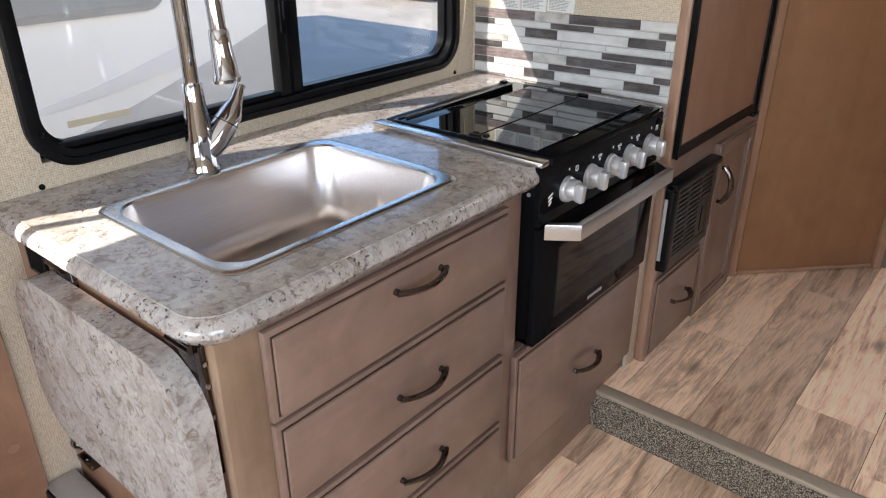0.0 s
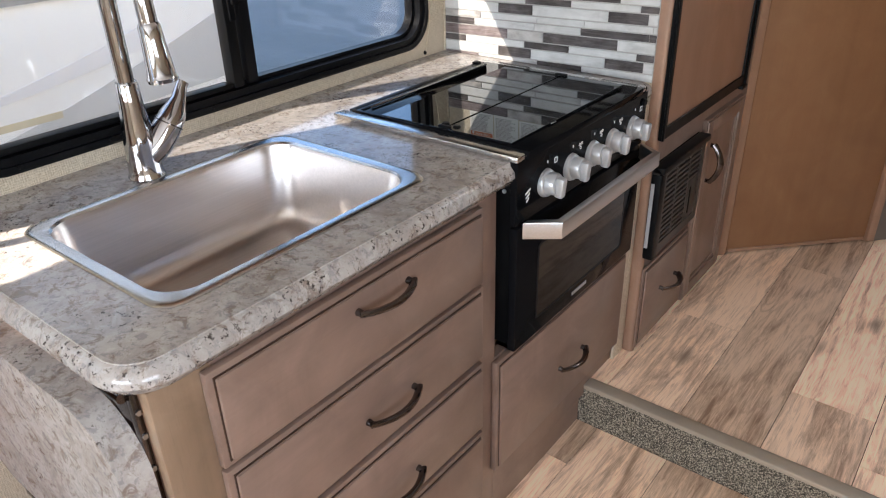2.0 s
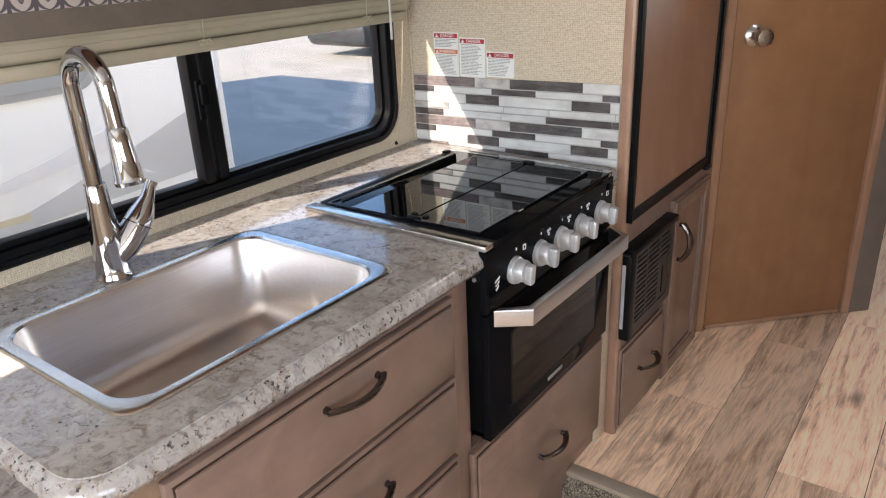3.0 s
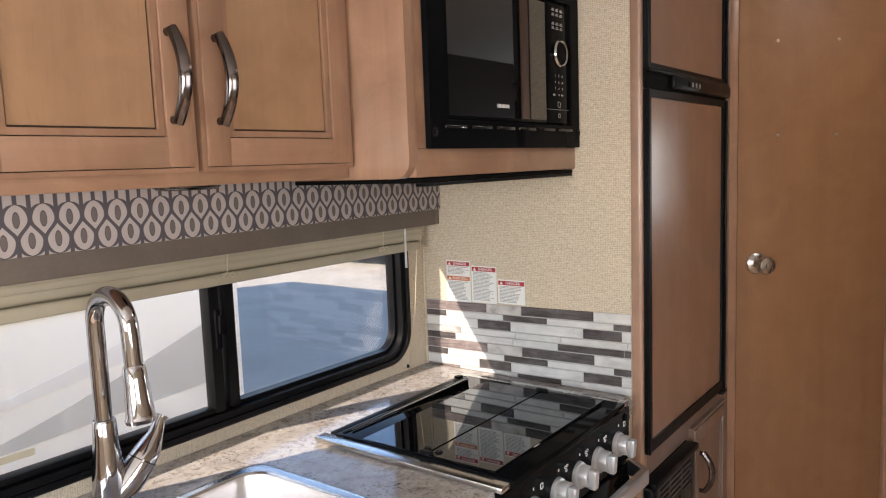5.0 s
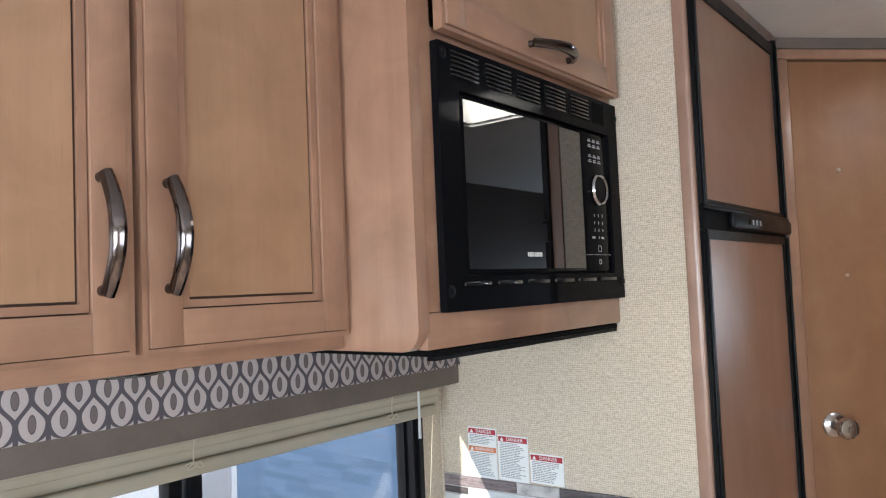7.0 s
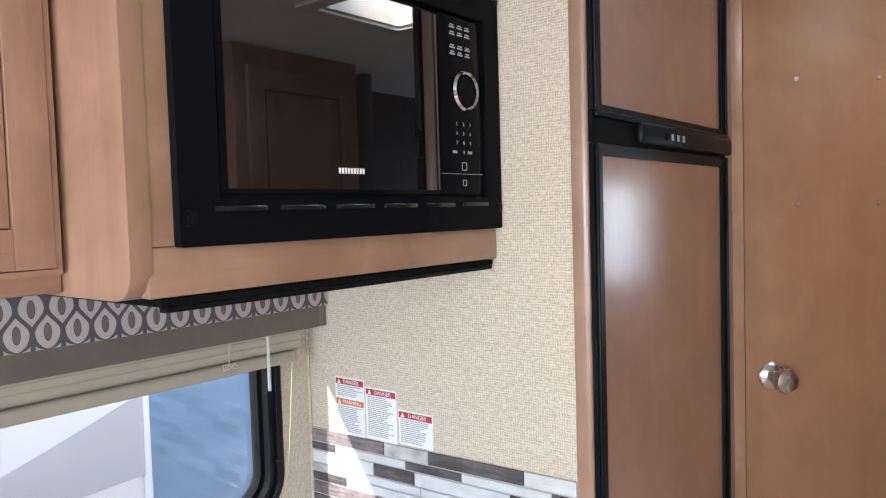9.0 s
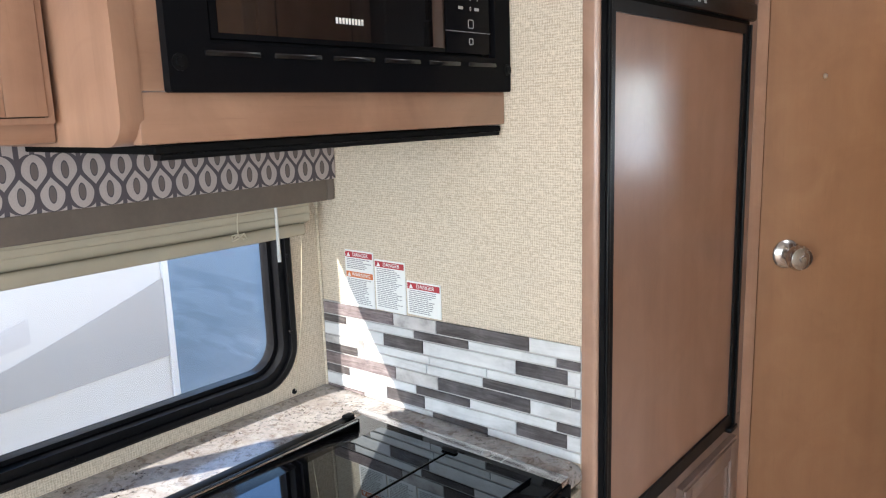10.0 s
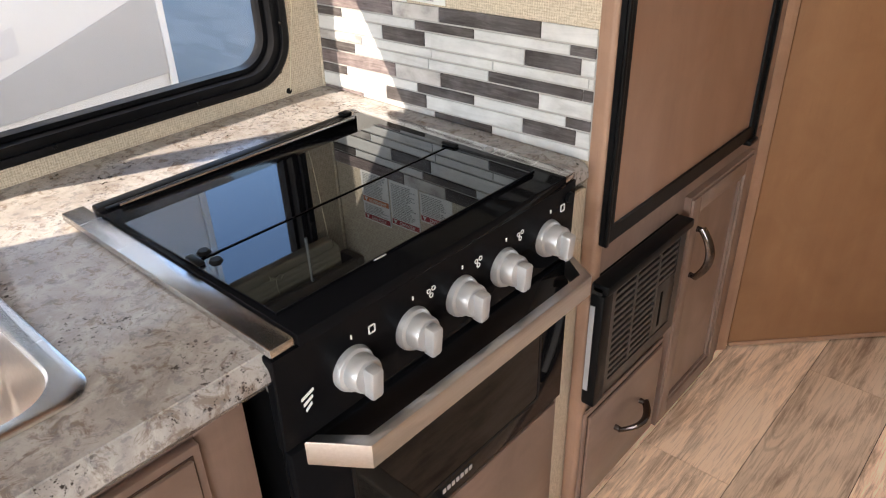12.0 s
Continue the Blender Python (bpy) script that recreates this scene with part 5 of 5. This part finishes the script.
box(bm, 0.5205, 0.600, -0.006, 0.040, ZU, 2.046, m=DM)
box(bm, 0.560, 0.600, 0.0405, 1.9, ZU, ZC - 0.001, m=DM)
structure("wall_bathroom", bm, taupe, "taupe-covered end of the bathroom wall", "wall")
structure("wall_bathroom_inner", B(XW, FX - 0.03, 2.319, 2.34, ZU, ZC), linen, "partition behind the refrigerator housing", "wall")

# opposite side, seen in reflections
ward = thing("wardrobe", (1.0, 2.55, ZU), "tall maple wardrobe with a framed door", "wardrobe")
part("body", B(0.80, XR - 0.002, 2.25, 2.85, ZU, ZC - 0.002, bevel=0.004), wood_v, ward, "", True)
part("door", B(0.782, 0.7995, 2.30, 2.80, 0.30, 2.0, bevel=0.004), wood_v, ward, "", True)
part("glaze_line", B(0.7805, 0.7818, 2.37, 2.73, 0.38, 1.92), glaze, ward)
part("panel", B(0.779, 0.7803, 2.376, 2.724, 0.386, 1.914), wood_v, ward)
drape = thing("curtain", (0.80, 2.92, ZU), "grey privacy curtain drawn to the side", "curtain")
bm = bmesh.new()
fold = [(0.78 + 0.16 * k / 40, 2.90 + 0.022 * math.sin(k * 1.1)) for k in range(41)]
slab(bm, fold + [(x, y + 0.004) for x, y in reversed(fold)], "z", ZU + 0.02, ZC - 0.03)
part("cloth", bm, curtain_grey, drape, "", True)

# ---- warning labels on the rear wall ----
YS = YB - 0.0012


def sticker(x0, x1, z0, z1, heads, seed, label):
    s = thing("warning_label", ((x0 + x1) / 2, YS, z0), label, "label", "warning labels above the tiles")
    card = part("card", B(x0, x1, YS - 0.0006, YB - 0.0002, z0, z1), white_print, s)
    for word, zt, mat in heads:
        part("header", B(x0 + 0.002, x1 - 0.002, YS - 0.0012, YS - 0.0006, zt - 0.011, zt), mat, card, "coloured header bar")
        words("print", word, 0.0105, Matrix.Translation(((x0 + x1) / 2 + 0.005, YS - 0.0013, zt - 0.0055)) @ FACE_Y, white_print, card)
        b = bmesh.new()
        cx = x0 + 0.011
        slab(b, [(cx - 0.0045, zt - 0.0095), (cx + 0.0045, zt - 0.0095), (cx, zt - 0.0015)], "y", YS - 0.0018, YS - 0.0012)
        part("triangle", b, white_print, card)
    rnd = random.Random(seed)
    b = bmesh.new()
    z = z1 - 0.018
    while z > z0 + 0.004:
        if not any(zt - 0.013 < z < zt + 0.004 for _, zt, _ in heads):
            x = x0 + 0.005
            end = x1 - 0.005 - rnd.random() * 0.022
            while x < end - 0.004:
                w = 0.004 + rnd.random() * 0.009
                box(b, x, min(x + w, end), YS - 0.0010, YS - 0.0006, z, z + 0.0016)
                x += w + 0.0015
        z -= 0.0036
    part("fine_print", b, grey_print, card, "lines of tiny grey print")


sticker(-1.094, -1.017, 1.042, 1.154, [("DANGER", 1.151, red_print), ("WARNING", 1.112, orange_print)], 1, "white warning label with red and orange headers above the tiles")
sticker(-1.013, -0.936, 1.046, 1.143, [("DANGER", 1.140, red_print)], 2, "white danger label with a red header above the tiles")
sticker(-0.932, -0.852, 1.050, 1.112, [("DANGER", 1.109, red_print)], 3, "short white danger label with a red header above the tiles")

# ---- mosaic on the rear wall ----
sheet = structure("backsplash", B(XW + 0.0005, -0.5737, YB - 0.0025, YB - 0.0003, ZT + 0.0005, 1.044), grout, "mosaic backsplash of slate, grey and white marble strips", "backsplash")
LEFT, RIGHT, TIP = XW + 0.007, -0.5740, 0.018
MOSAIC = (
    (1.0405, 1.0175, ((-0.968, "m"), (-0.863, "g"), (-0.667, "d"), (RIGHT, "w"))),
    (1.0145, 1.0005, ((-1.098, "d"), (-0.917, "w"), (-0.791, "d"), (-0.617, "w"), (RIGHT, "d"))),
    (0.9975, 0.9745, ((-0.996, "w"), (-0.896, "d"), (-0.694, "w"), (-0.597, "d"), (RIGHT, "w"))),
    (0.9715, 0.9575, ((-1.050, "g"), (-0.882, "w"), (-0.753, "w"), (-0.583, "w"), (RIGHT, "w"))),
    (0.9545, 0.9385, ((-1.070, "d"), (-0.889, "w"), (-0.762, "w"), (-0.591, "d"), (RIGHT, "d"))),
    (0.9355, 0.9125, ((-0.968, "m"), (-0.863, "g"), (-0.666, "d"), (RIGHT, "w"))),
    (0.9095, 0.8945, ((-1.097, "d"), (-0.917, "w"), (-0.791, "d"), (-0.617, "w"), (RIGHT, "d"))),
    (0.8915, 0.8690, ((-0.994, "w"), (-0.897, "d"), (-0.694, "w"), (-0.598, "d"), (RIGHT, "w"))),
    (0.8660, 0.8500, ((-1.057, "m"), (-0.878, "w"), (-0.754, "d"), (RIGHT, "w"))),
)
for z1, z0, cells in MOSAIC:
    x = LEFT
    for x1, kind in cells:
        o = [(x + 0.0007, z0), (x1 - 0.0007, z0), (x1 - 0.0007, z1), (x + 0.0007, z1)]
        o = [(u, max(v + TIP * (u + 1.18) / 0.6 * 0.75, ZT + 0.001)) for u, v in o]
        if max(v for u, v in o) - min(v for u, v in o) > 0.003 and x1 - x > 0.003:
            b = bmesh.new()
            slab(b, o, "y", YB - 0.0052, YB - 0.0026, 0.0006, 1)
            part("tile", b, TILE[kind], sheet)
        x = x1

# ---- planks of both floors ----
rnd = random.Random(4)
SEAMS = [-0.535 + 0.1915 * k for k in range(-1, 10)]
ENDS = {(0, 1): 1.925, (1, 1): 2.400, (2, 1): 1.742}
for level, (ya, yb, z, owner) in enumerate(((-2.2, STEP - 0.0005, 0.0, "floor_lower"), (STEP + 0.0365, 4.95, ZU, "floor_upper"))):
    host = bpy.data.objects[owner]
    for i, x in enumerate(SEAMS[:-1]):
        y = ENDS.get((i - 1, level), ya + rnd.random() * 1.1) if level else 1.30 - 0.37 * ((i * 5) % 3)
        cuts = [ya]
        first = y
        while first - 0.92 > ya + 0.05:
            first -= 0.92
        while first < yb - 0.05:
            cuts.append(first)
            first += 0.92
        cuts.append(yb)
        for a, b in zip(cuts, cuts[1:]):
            x1 = min(x + 0.1915, XR - 0.001)
            part("plank", B(max(x, XW + 0.001) + 0.0008, x1 - 0.0008, a + 0.0007, b - 0.0007, z - 0.0029, z), oak, host)
